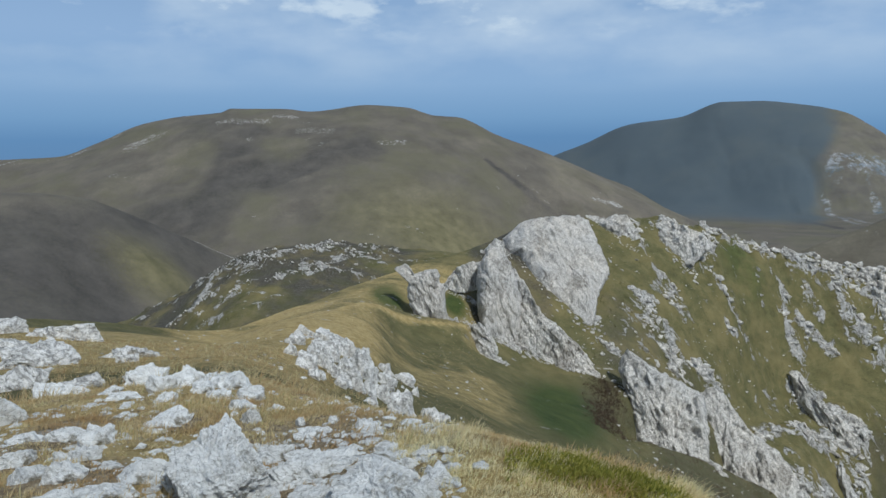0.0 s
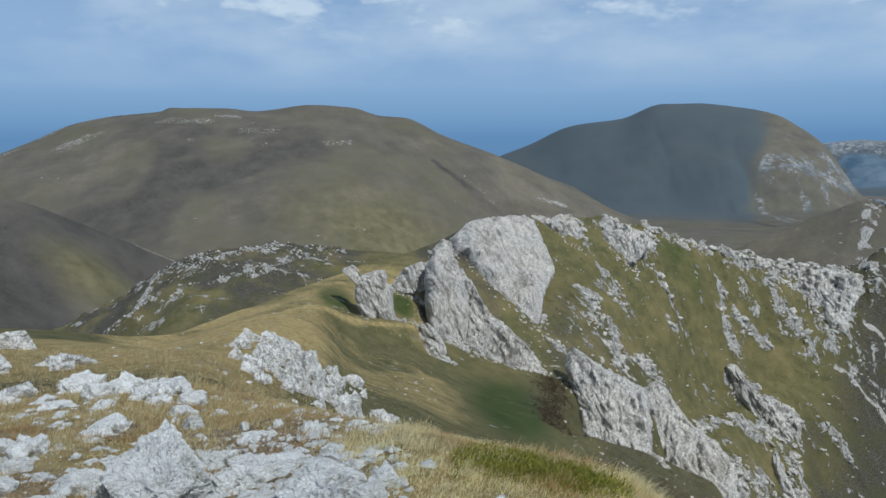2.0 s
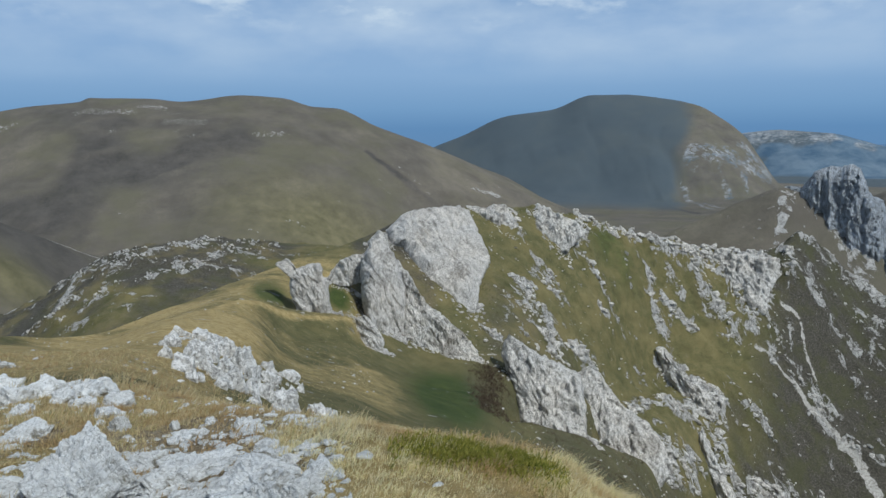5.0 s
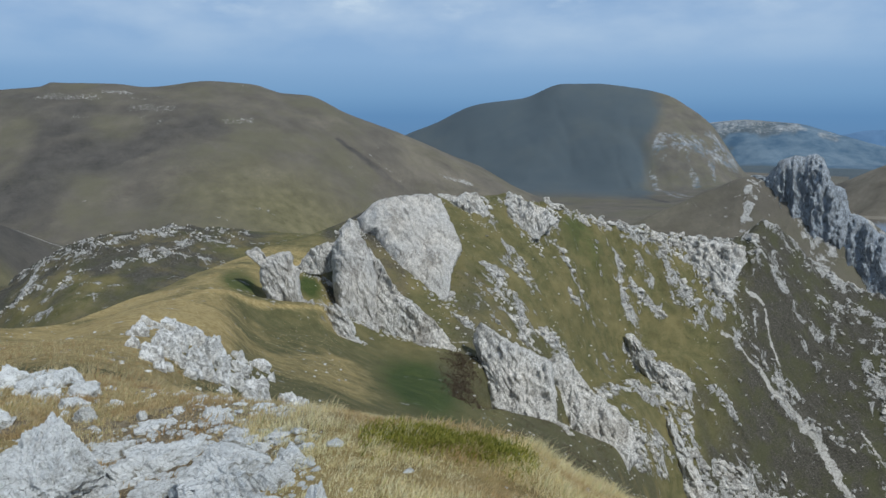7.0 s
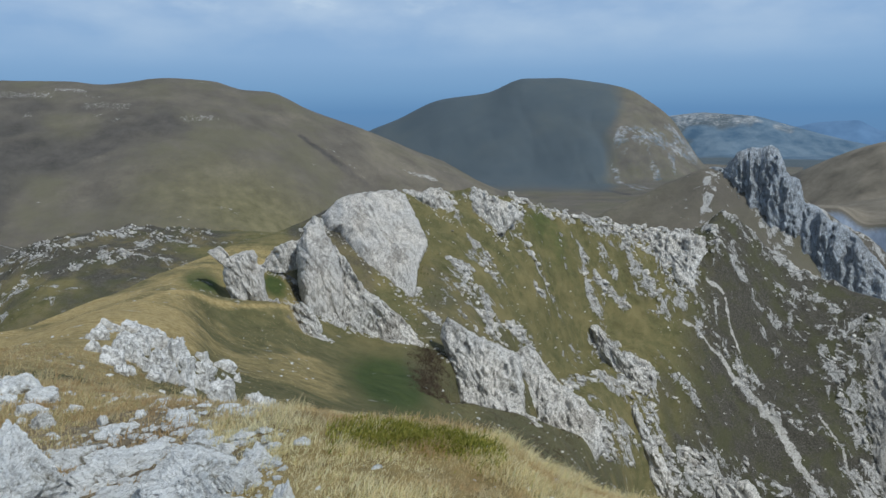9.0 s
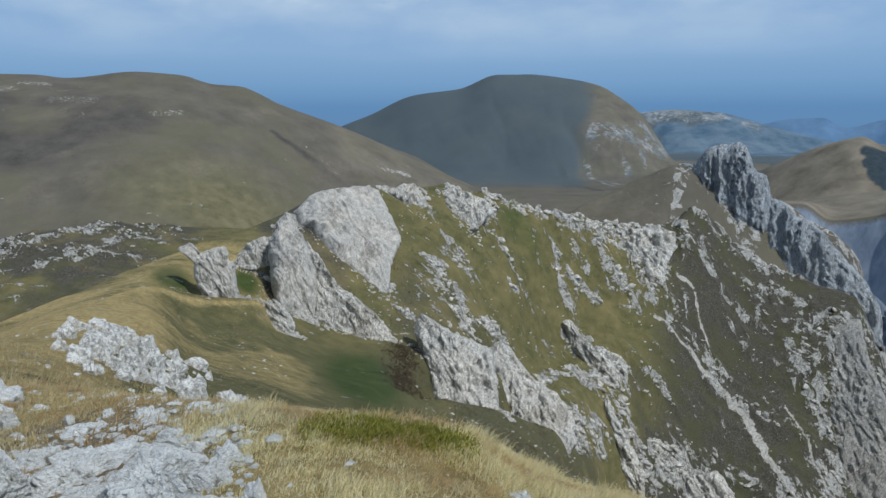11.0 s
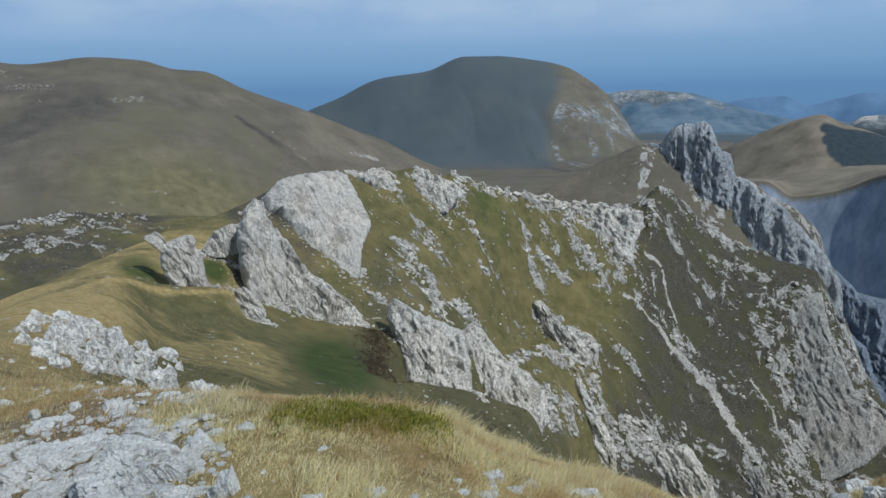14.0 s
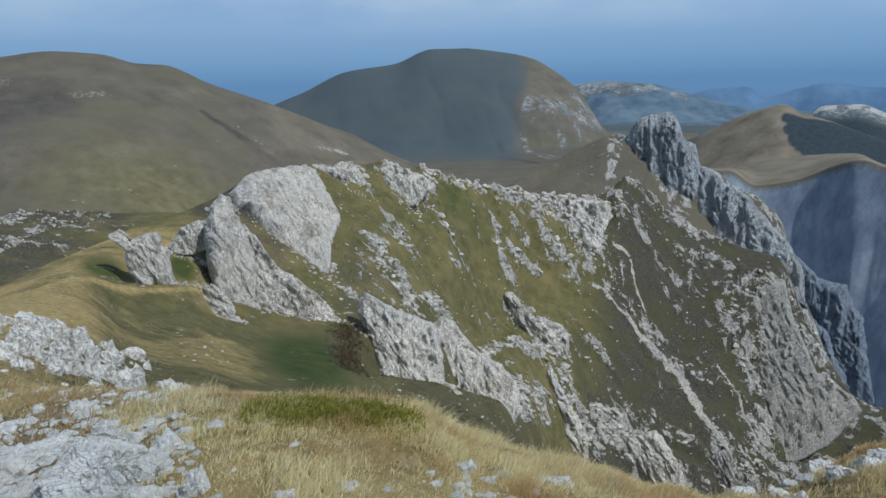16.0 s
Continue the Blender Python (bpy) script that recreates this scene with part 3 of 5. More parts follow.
def land_material():
    n = Nodes("mountain_ground")
    big, mid, fine = n.noise(0.035, 6, 0.6), n.noise(0.35, 7, 0.65), n.noise(3.2, 8, 0.7)
    streak = n.noise(0.22, 6, 0.65, ((0.0, 0.0, -0.64), (0.7, 1.2, 1.0)))
    olive = n.ramp(mid, (0.30, (0.078, 0.079, 0.034)), (0.50, (0.136, 0.128, 0.056)), (0.70, (0.215, 0.187, 0.09)))
    olive = n.mix(n.ramp(fine, (0.34, 0.55), (0.56, 0.0)), olive, (0.055, 0.055, 0.020))
    olive = n.mix(n.ramp(streak, (0.42, 0.0), (0.66, 0.4)), olive, (0.20, 0.165, 0.070))
    gold = n.ramp(n.noise(1.1, 9, 0.75), (0.32, (0.26, 0.19, 0.08)), (0.47, (0.41, 0.308, 0.13)), (0.66, (0.55, 0.435, 0.215)))
    lush = n.ramp(mid, (0.30, (0.032, 0.055, 0.013)), (0.70, (0.078, 0.102, 0.028)))
    moor = n.ramp(n.noise(0.02, 9, 0.68), (0.32, (0.098, 0.088, 0.075)), (0.48, (0.126, 0.113, 0.095)), (0.66, (0.162, 0.144, 0.116)))
    moor = n.mix(n.ramp(n.noise(0.012, 7, 0.62), (0.44, 0.0), (0.62, 0.6)), moor, (0.135, 0.127, 0.080))
    moor = n.mix(n.ramp(fine, (0.35, 0.25), (0.60, 0.0)), moor, (0.055, 0.050, 0.038))
    earth_and_shade = n.ramp(n.noise(2.0, 11, 0.8), (0.36, (0.026, 0.024, 0.020)), (0.50, (0.068, 0.062, 0.049)), (0.62, (0.16, 0.15, 0.13)))
    earth_and_shade = n.mix(n.ramp(n.noise(0.11, 7, 0.68), (0.46, 0.0), (0.60, 0.75)), earth_and_shade, (0.078, 0.079, 0.038))
    dark = n.ramp(n.noise(0.03, 9, 0.7), (0.34, (0.052, 0.049, 0.047)), (0.64, (0.100, 0.092, 0.084)))
    meadow = n.ramp(n.noise(0.05, 8, 0.65), (0.34, (0.105, 0.098, 0.052)), (0.64, (0.185, 0.165, 0.092)))
    # blue haze and cloud shade over the far hill, put into the colour
    haze_shade = n.ramp(n.noise(0.006, 9, 0.62), (0.32, (0.068, 0.090, 0.108)), (0.50, (0.076, 0.098, 0.114)), (0.68, (0.088, 0.107, 0.116)))
    tan = n.ramp(n.noise(0.02, 9, 0.66), (0.32, (0.125, 0.108, 0.084)), (0.66, (0.255, 0.222, 0.172)))
    # bare far rock with blue haze mixed into its colour
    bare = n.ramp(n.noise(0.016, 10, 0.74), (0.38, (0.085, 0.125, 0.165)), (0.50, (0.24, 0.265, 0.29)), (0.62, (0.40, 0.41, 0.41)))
    # rock of the far wall, the blue of the air put into its colour
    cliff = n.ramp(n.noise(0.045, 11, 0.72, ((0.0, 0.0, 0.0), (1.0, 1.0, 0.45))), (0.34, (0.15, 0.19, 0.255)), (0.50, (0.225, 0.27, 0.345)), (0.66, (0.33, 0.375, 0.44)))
    # distant forest, its colour turned blue to stand for haze
    hazy_pine = n.ramp(n.noise(0.010, 9, 0.7), (0.38, (0.055, 0.105, 0.165)), (0.62, (0.135, 0.190, 0.245)))
    soil = n.ramp(n.noise(9.0, 9, 0.75), (0.34, (0.13, 0.10, 0.065)), (0.50, (0.30, 0.235, 0.15)), (0.66, (0.48, 0.42, 0.30)))
    wood = n.ramp(n.noise(0.12, 5, 0.6), (0.3, (0.020, 0.034, 0.046)), (0.7, (0.040, 0.058, 0.072)))
    colour = olive
    for name, look_ in (("gold", gold), ("lush", lush), ("earth_and_shade", earth_and_shade), ("moor", moor), ("dark", dark), ("meadow", meadow), ("haze_shade", haze_shade), ("tan", tan), ("bare", bare), ("cliff", cliff), ("hazy_pine", hazy_pine), ("wood", wood), ("soil", soil)):
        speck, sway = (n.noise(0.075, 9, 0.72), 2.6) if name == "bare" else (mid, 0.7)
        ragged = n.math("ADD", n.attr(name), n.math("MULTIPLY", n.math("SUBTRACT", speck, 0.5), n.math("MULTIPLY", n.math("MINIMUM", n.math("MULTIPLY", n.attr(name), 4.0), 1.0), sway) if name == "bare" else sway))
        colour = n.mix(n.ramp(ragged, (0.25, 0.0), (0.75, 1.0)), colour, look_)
    dots = n.ramp(n.noise(0.9, 5, 0.75), (0.60, 0.0), (0.70, 0.6))
    colour = n.mix(n.math("MULTIPLY", dots, n.attr("scrub")), colour, (0.040, 0.042, 0.018))
    rock, height = rock_look(n, 2.0)
    rock = n.mix(1.0, rock, (0.70, 0.69, 0.67), "MULTIPLY")
    rag = n.math("ADD", n.attr("rock"), n.math("MULTIPLY", n.math("SUBTRACT", n.noise(0.26, 12, 0.72, LEAN, 0.5), 0.5), 3.4))
    mask = n.ramp(rag, (0.44, 0.0), (0.56, 1.0))
    scree = n.ramp(n.noise(1.6, 10, 0.78), (0.36, (0.20, 0.185, 0.16)), (0.58, (0.60, 0.58, 0.54)))
    pale = n.ramp(n.math("ADD", n.attr("scree"), n.math("MULTIPLY", n.math("SUBTRACT", n.noise(0.7, 8, 0.72), 0.5), 2.2)), (0.42, 0.0), (0.58, 1.0))
    colour = n.mix(mask, n.mix(pale, colour, scree), rock)
    turf = n.noise(2.2, 10, 0.8)
    colour = n.mix(n.ramp(turf, (0.36, 0.35), (0.50, 0.0)), colour, n.mix(mask, (0.045, 0.042, 0.018), colour))
    clumps = n.ramp(n.noise(0.8, 6, 0.7), (0.58, 0.0), (0.66, 0.55))
    colour = n.mix(n.math("MULTIPLY", clumps, n.attr("scrub")), colour, n.mix(mask, (0.036, 0.042, 0.014), colour))
    colour = n.mix(n.math("MULTIPLY", n.ramp(n.noise(0.10, 6, 0.6), (0.48, 0.0), (0.64, 0.6)), n.attr("straw")), colour, n.mix(mask, (0.24, 0.195, 0.088), colour))
    rise = n.math("ADD", n.math("MULTIPLY", n.mix(mask, n.math("MULTIPLY", turf, 0.8), n.math("ADD", height, 0.4)), 1.0), 0.0)
    return n.done(colour, n.bump(rise, 0.7, 0.8), 0.95)


def summit_rock():
    """White pitted limestone with grey crusts and brown moss in its hollows."""
    n = Nodes("summit_limestone")
    flat = ((0.0, 0.0, 0.5), (0.75, 1.6, 1.3))
    coarse, pits, fine = n.noise(7.0, 8, 0.68, flat, 0.6), n.noise(27.0, 9, 0.75, flat, 0.9), n.noise(95.0, 6, 0.7)
    colour = n.ramp(coarse, (0.30, (0.46, 0.455, 0.44)), (0.42, (0.70, 0.70, 0.69)), (0.54, (0.88, 0.885, 0.88)), (0.70, (0.94, 0.945, 0.94)))
    colour = n.mix(n.ramp(pits, (0.355, 0.95), (0.40, 0.0)), colour, (0.13, 0.122, 0.105))
    colour = n.mix(n.ramp(pits, (0.53, 0.0), (0.60, 0.85)), colour, (0.95, 0.955, 0.95))
    colour = n.mix(n.ramp(n.cracks(9.0, flat), (0.0, 0.7), (0.016, 0.0)), colour, (0.13, 0.12, 0.10))
    colour = n.mix(n.ramp(fine, (0.36, 0.3), (0.43, 0.0)), colour, (0.26, 0.25, 0.225))
    moss = n.math("MULTIPLY", n.ramp(n.noise(3.2, 7, 0.66), (0.56, 0.0), (0.63, 0.85)), n.ramp(n.noise(17.0, 6, 0.7), (0.40, 0.0), (0.50, 1.0)))
    colour = n.mix(moss, colour, n.ramp(fine, (0.35, (0.10, 0.085, 0.045)), (0.65, (0.26, 0.225, 0.14))))
    colour = n.mix(1.0, colour, n.ramp(n.rand(), (0.0, (0.86, 0.87, 0.87)), (1.0, (1.0, 1.01, 1.01))), "MULTIPLY")
    height = n.math("ADD", n.math("MULTIPLY", pits, 1.2), n.math("ADD", n.math("MULTIPLY", coarse, 1.4), n.math("MULTIPLY", fine, 0.3)))
    return n.done(colour, n.bump(height, 0.9, 0.04), 0.93)


ROCK_NEAR = summit_rock()
ROCK_MID = rock_material("outcrop_limestone", 0.8, 0.08, lie=None, seams=0.5, crust=0.25)
ROCK_CRAG = rock_material("crag_limestone", 1.0, 0.24, (1.10, 1.07, 1.03), seams=0.7, crust=0.5, calm=0.1)
ROCK_SLAB = rock_material("slab_limestone", 1.0, 0.2, (1.03, 1.0, 0.97), seams=0.6, crust=0.5, calm=0.35)
ROCK_GREY = rock_material("ravine_limestone", 1.3, 0.5, (0.90, 0.885, 0.865), ((0.0, 0.5, 0.75), (1.0, 2.0, 0.5)), seams=0.9, crust=0.4, calm=0.15)
# the blue tint puts the ravine's haze into the rock colour
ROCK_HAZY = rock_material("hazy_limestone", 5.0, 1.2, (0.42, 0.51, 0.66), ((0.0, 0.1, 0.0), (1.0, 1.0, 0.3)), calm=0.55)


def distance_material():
    """Hills of the far distance, blue haze put into their colour and a faint glow added."""
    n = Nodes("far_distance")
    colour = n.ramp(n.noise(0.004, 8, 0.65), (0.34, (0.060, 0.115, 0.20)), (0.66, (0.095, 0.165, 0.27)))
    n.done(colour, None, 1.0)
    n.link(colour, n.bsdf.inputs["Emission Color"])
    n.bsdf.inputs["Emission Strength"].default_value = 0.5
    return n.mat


# grey rock whose bluish tint stands for haze over the peak
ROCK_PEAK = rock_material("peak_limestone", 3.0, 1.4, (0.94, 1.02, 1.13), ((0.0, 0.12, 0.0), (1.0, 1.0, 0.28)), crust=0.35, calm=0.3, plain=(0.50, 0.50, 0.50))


def blade_material(name, autumn, pale, *stops):
    """Thin leaves that let some light through."""
    n = Nodes(name)
    geo = n.t.nodes.new("ShaderNodeNewGeometry")
    colour = n.ramp(geo.outputs["Random Per Island"], *stops)
    colour = n.mix(n.ramp(n.noise(1.3, 5, 0.65), (0.46, 0.0), (0.62, 0.85)), colour, autumn)
    colour = n.mix(n.ramp(n.noise(2.9, 4, 0.6), (0.52, 0.0), (0.66, 0.6)), colour, n.mix(0.5, colour, pale))
    colour = n.mix(1.0, colour, (1.0, 0.985, 0.965), "MULTIPLY")
    n.done(colour, None, 0.7)
    thin = n.t.nodes.new("ShaderNodeBsdfTranslucent")
    n.link(colour, thin.inputs["Color"])
    both = n.t.nodes.new("ShaderNodeMixShader")
    both.inputs["Fac"].default_value = 0.58
    n.link(n.bsdf.outputs["BSDF"], both.inputs[1])
    n.link(thin.outputs["BSDF"], both.inputs[2])
    n.link(both.outputs["Shader"], n.t.nodes["Material Output"].inputs["Surface"])
    return n.mat


STRAW = blade_material("dry_grass", (0.50, 0.32, 0.14), (0.95, 0.92, 0.72), (0.0, (0.60, 0.50, 0.26)), (0.3, (0.84, 0.74, 0.44)), (0.7, (0.95, 0.89, 0.62)), (1.0, (0.64, 0.63, 0.30)))
TAWNY = blade_material("tawny_grass", (0.47, 0.31, 0.15), (0.80, 0.72, 0.48), (0.0, (0.45, 0.34, 0.18)), (0.35, (0.66, 0.54, 0.30)), (0.7, (0.80, 0.70, 0.44)), (1.0, (0.44, 0.43, 0.19)))
SCRUB = blade_material("dark_scrub", (0.10, 0.085, 0.04), (0.16, 0.15, 0.06), (0.0, (0.045, 0.05, 0.018)), (0.5, (0.085, 0.085, 0.032)), (1.0, (0.15, 0.13, 0.055)))
BROWN = blade_material("brown_scrub", (0.13, 0.09, 0.06), (0.24, 0.19, 0.12), (0.0, (0.07, 0.055, 0.04)), (0.5, (0.13, 0.10, 0.07)), (1.0, (0.20, 0.15, 0.10)))
NEEDLES = blade_material("juniper_green", (0.26, 0.25, 0.05), (0.40, 0.38, 0.10), (0.0, (0.11, 0.145, 0.022)), (0.5, (0.31, 0.31, 0.06)), (1.0, (0.52, 0.47, 0.12)))


# ---- the ground as one sheet, finer where it is looked at ----
def spaced(stops):
    out = [np.linspace(a, b, n, endpoint=False) if b < 2 * a else np.geomspace(a, b, n, endpoint=False) for a, b, n in stops]
    return np.concatenate(out)


def float_layer(me, name, values):
    me.attributes.new(name, "FLOAT", "POINT").data.foreach_set("value", values.astype(np.float32).ravel())


def covers(az, r, x, y):
    """What covers the land where, some haze and shade included: weights for the ground's material."""
    n1, n2 = fbm(x / 30, y / 30, 81, 4), fbm(x / 9, y / 9, 82, 3)
    near = 1 - step(9, 26, r)
    crest = (1 - step(0, 4, az)) * step(-28, -20, az) * step(40, 70, r) * (1 - step(150, 172, r)) * (1 - 0.8 * step(-9, -5, az) * (1 - step(112, 120, r)))
    gold = np.maximum(near * 0.75, crest * np.clip(0.66 + 0.5 * n2 + 0.25 * (1 - step(70, 110, r)), 0, 1))
    edge = along(x, y, ((-15, 84, -11, 97, 2.5, 1.0), (-11, 97, -8.6, 104, 1.8, 0.9), (-8.6, 104, -4, 115, 1.0, 0.7), (-4, 115, 0.3, 121, 0.8, 0.7)), 0.5)
    gold = np.maximum(gold, np.where((r > 70) & (r < 130), edge, 0))
    gold = np.maximum(gold, 0.65 * step(20, 32, r) * (1 - step(60, 75, r)) * (1 - step(-14, -8, az)))
    gold = np.maximum(gold, 0.5 * step(40, 60, r) * (1 - step(118, 130, r)) * step(-16, -10, az) * (1 - step(2, 8, az)) * step(-0.6, 0.3, n1 + 0.5 * n2))
    hollow = np.exp(-((az - 8.6) / 3.6) ** 2 - ((r - 98) / 24) ** 2)
    saddle = np.exp(-((az + 6.5) / 2.0) ** 2 - ((r - 128) / 9) ** 2) + np.exp(-((az + 0.8) / 1.4) ** 2 - ((r - 140) / 10) ** 2)
    upper = np.exp(-((az - 22.0) / 2.6) ** 2 - ((r - 224) / 12) ** 2) * 0.6
    lush = np.clip(hollow * 1.2 + saddle * 0.9 + upper, 0, 1)
    earth_and_shade = 0.8 * step(30, 37, az) * step(150, 165, r) * (1 - step(292, 302, r)) * step(-0.35, 0.2, n1 + 0.4)
    earth_and_shade = np.maximum(earth_and_shade, 0.5 * step(9, 13, az) * (1 - step(34, 36, az)) * step(98, 128, r) * (1 - step(165, 190, r)))
    earth_and_shade = np.maximum(earth_and_shade, 0.45 * step(40, 45, az) * step(4, 6, r) * (1 - step(40, 60, r)))
    earth_and_shade = np.maximum(earth_and_shade, 0.45 * np.exp(-((az - 11.5) / 2.6) ** 2 - ((r - 112) / 30) ** 2))
    earth_and_shade = np.maximum(earth_and_shade, 0.42 * step(13, 18, az) * (1 - step(34, 38, az)) * step(20, 40, r) * (1 - step(150, 180, r)))
    # dark broken ground, with shade put in, behind the blades and under the slab
    earth_and_shade = np.maximum(earth_and_shade, 0.95 * step(-0.5, 1.5, az) * (1 - step(6.5, 8.5, az)) * step(133, 142, r) * (1 - step(200, 210, r)))
    # darker ground on the knoll, cloud shade put into its colour
    earth_and_shade = np.maximum(earth_and_shade, 0.92 * (1 - step(-7, 0, az)) * step(165, 188, r) * (1 - step(242, 252, r)) * step(-0.5, 0.1, n1))
    # dark broken ground on the ravine side
    earth_and_shade = np.maximum(earth_and_shade, 0.88 * step(29, 38, az + 9 * n1) * step(170, 185, r) * (1 - step(288, 300, r)) * (0.45 + 0.55 * step(-0.35, 0.1, fbm(x / 16, y / 16, 106, 3))))
    earth_and_shade = np.maximum(earth_and_shade, 0.55 * step(37, 38.5, az) * step(296, 306, r) * (1 - step(420, 440, r)))
    earth_and_shade = np.maximum(earth_and_shade, 0.9 * step(36.2, 37, az) * step(284, 292, r) * (1 - step(420, 440, r)))
    moor = step(240 + 46 * step(6, 10, az), 300 + 6 * step(6, 10, az), r) * (1 - step(1480, 1650, r)) * (1 - 0.15 * step(20, 34, az) * (1 - step(420, 450, r)))
    moor = np.maximum(moor, 0.3 * (1 - step(-9, 0, az)) * step(150, 185, r) * (1 - step(1480, 1650, r)))
    n3 = fbm(x / 170, y / 170, 84, 4)
    # the patch at bearing -14 puts cloud shade into the big hill's colour
    dark = step(430, 520, r) * (1 - step(1480, 1600, r)) * (az < 24) * step(0.0, 0.5, n3 + 0.25 * (1 - step(-24, -14, az)) * (1 - step(900, 1100, r)) + 0.45 * np.exp(-((az + 22) / 9) ** 2 - ((r - 1040) / 170) ** 2) + 0.3 * (1 - step(560, 640, r)) + 0.3 * np.exp(-((az + 14) / 9) ** 2 - ((r - 1050) / 190) ** 2) - 0.05) * 0.68
    meadow = step(560, 640, r) * (1 - step(1150, 1250, r)) * (az < 22) * (0.75 * np.exp(-((az + 24.5) / 4.5) ** 2 - ((r - 705) / 55) ** 2) + 0.75 * np.exp(-((az + 1) / 12) ** 2 - ((r - 940) / 130) ** 2))
    moor = np.maximum(moor, step(1480, 1650, r) * (1 - step(1950, 2200, r)) * (az < 41))
    dark = np.maximum(dark, np.where((r > 1500) & (r < 2200), along(x + 14 * fbm(x / 40, y / 40, 104, 3), y, FAR_SPURS, 0.5), 0.0))
    dark = np.maximum(dark, 0.42 * step(1470, 1560, r) * (1 - step(1900, 1990, r)) * step(12, 16, az) * (1 - step(31, 35, az)) * step(-0.5, 0.3, fbm(x / 200, y / 30, 105, 4)))
    moor = np.maximum(moor, step(1000, 1100, r))
    # painted edge of cloud shade; the sunlit flank takes less haze, more tan
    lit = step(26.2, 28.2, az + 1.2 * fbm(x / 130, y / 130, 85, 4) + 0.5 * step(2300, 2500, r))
    haze_shade = np.maximum(step(1500, 2100, r) * (1 - 0.68 * lit * (1 - step(2650, 2700, r)) * (az < 41)), step(37, 40, az) * step(430, 520, r) * (1 - step(-8, 2, r - wall_edge(az))))
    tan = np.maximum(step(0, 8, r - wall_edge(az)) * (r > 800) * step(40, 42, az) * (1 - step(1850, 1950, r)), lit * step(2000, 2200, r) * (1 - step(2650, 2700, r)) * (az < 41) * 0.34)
    away = r - 2150 - 40 * (az - 27.6) + 30 * fbm(x / 90, y / 90, 70, 3)
    crags = step(26.7, 27.6, az) * (1 - step(33, 34.5, az)) * step(-100, -50, away) * (1 - step(40, 80, away)) * 0.55 * step(-0.6, 0.2, fbm(x / 40, y / 40, 67, 4))
    crags = np.maximum(crags, 0.5 * step(27.6, 28.6, az) * (1 - step(33, 34.5, az)) * step(-260, -210, away) * (1 - step(-90, -60, away)) * step(0.05, 0.4, fbm(az / 0.5 + r / 120, r / 160, 78, 4)))
    crags = np.maximum(crags, np.where((r > 1600) & (r < 2200), along(x + 12 * fbm(x / 40, y / 40, 103, 3), y, FAR_SCARS, 0.5), 0.0))
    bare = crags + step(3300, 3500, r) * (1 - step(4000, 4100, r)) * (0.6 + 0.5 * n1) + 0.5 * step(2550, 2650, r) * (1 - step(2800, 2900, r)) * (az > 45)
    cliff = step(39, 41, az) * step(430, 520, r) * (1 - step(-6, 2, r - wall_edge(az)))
    wood = step(-0.1, 0.15, 1 - ((az - 52.0) / 5.4) ** 2 - ((r - 1585) / 110) ** 2 + 0.5 * fbm(x / 60, y / 60, 86, 3)) * (r > 1440) * (r < 1705)
    wood = np.maximum(wood, step(1900, 2000, r) * (1 - step(2560, 2640, r)) * step(42, 43, az) * 0.8)
    tan = np.maximum(tan, np.where((r > 860) & (r < 1440) & (az < 20), 0.36 * step(-0.2, 0.6, fbm((x * 0.8 + y * 0.6) / 130, (y * 0.8 - x * 0.6) / 60, 88, 5)), 0.0))
    # sunlight on the big hill's right flank, put in as tan
    tan = np.maximum(tan, 0.42 * step(4, 8, az) * (1 - step(17, 20, az)) * step(1130, 1180, r) * (1 - step(1430, 1470, r)))
    hazy_pine = step(2950, 3100, r) * (az > 24) * step(-0.3, 0.3, (az - 38.0) / 3 + 1.4 * fbm(x / 150, y / 150, 89, 4) + 2.0 * (1 - step(3300, 3480, r)))
    soil = (1 - step(9, 16, r)) * np.clip(0.15 + 0.8 * step(-0.15, 0.3, fbm(x / 0.9, y / 0.9, 98, 3)) + 0.5 * np.exp(-((az + 14) / 8) ** 2 - ((r - 4.4) / 1.4) ** 2), 0, 1)
    soil = soil * (1 - 0.7 * step(-3, 3, az))
    straw = step(100, 150, r) * (1 - step(300, 330, r)) * 0.8 * (1 - step(29, 34, az))
    tan = np.maximum(tan, 0.42 * step(20, 25, az) * step(300, 330, r) * (1 - step(430, 450, r)) * (1 - step(34, 36, az)))
    scree = np.where((r > 100) & (r < 300), along(x + 1.6 * fbm(x / 5, y / 5, 83, 4), y + 1.2 * fbm(x / 5 + 9, y / 5, 87, 4), SCREE, 0.35), 0.0)
    scree = np.maximum(scree, np.where((r > 800) & (r < 900) & (az < 0), along(x + 3 * fbm(x / 14, y / 14, 79, 3), y, FAR_PATH, 0.4), 0.0))
    scrub = step(100, 150, r) * (1 - step(300, 330, r)) * 0.9
    return {"gold": gold, "lush": lush, "earth_and_shade": earth_and_shade, "moor": moor, "dark": np.maximum(dark, np.where((r > 1000) & (r < 1400), 0.9 * along(x, y, GULLY, 0.6), 0.0)), "meadow": meadow, "haze_shade": np.clip(haze_shade, 0, 1), "tan": tan, "bare": bare, "cliff": cliff, "wood": wood, "scree": scree, "scrub": scrub, "hazy_pine": np.clip(hazy_pine, 0, 1), "soil": soil, "straw": straw}


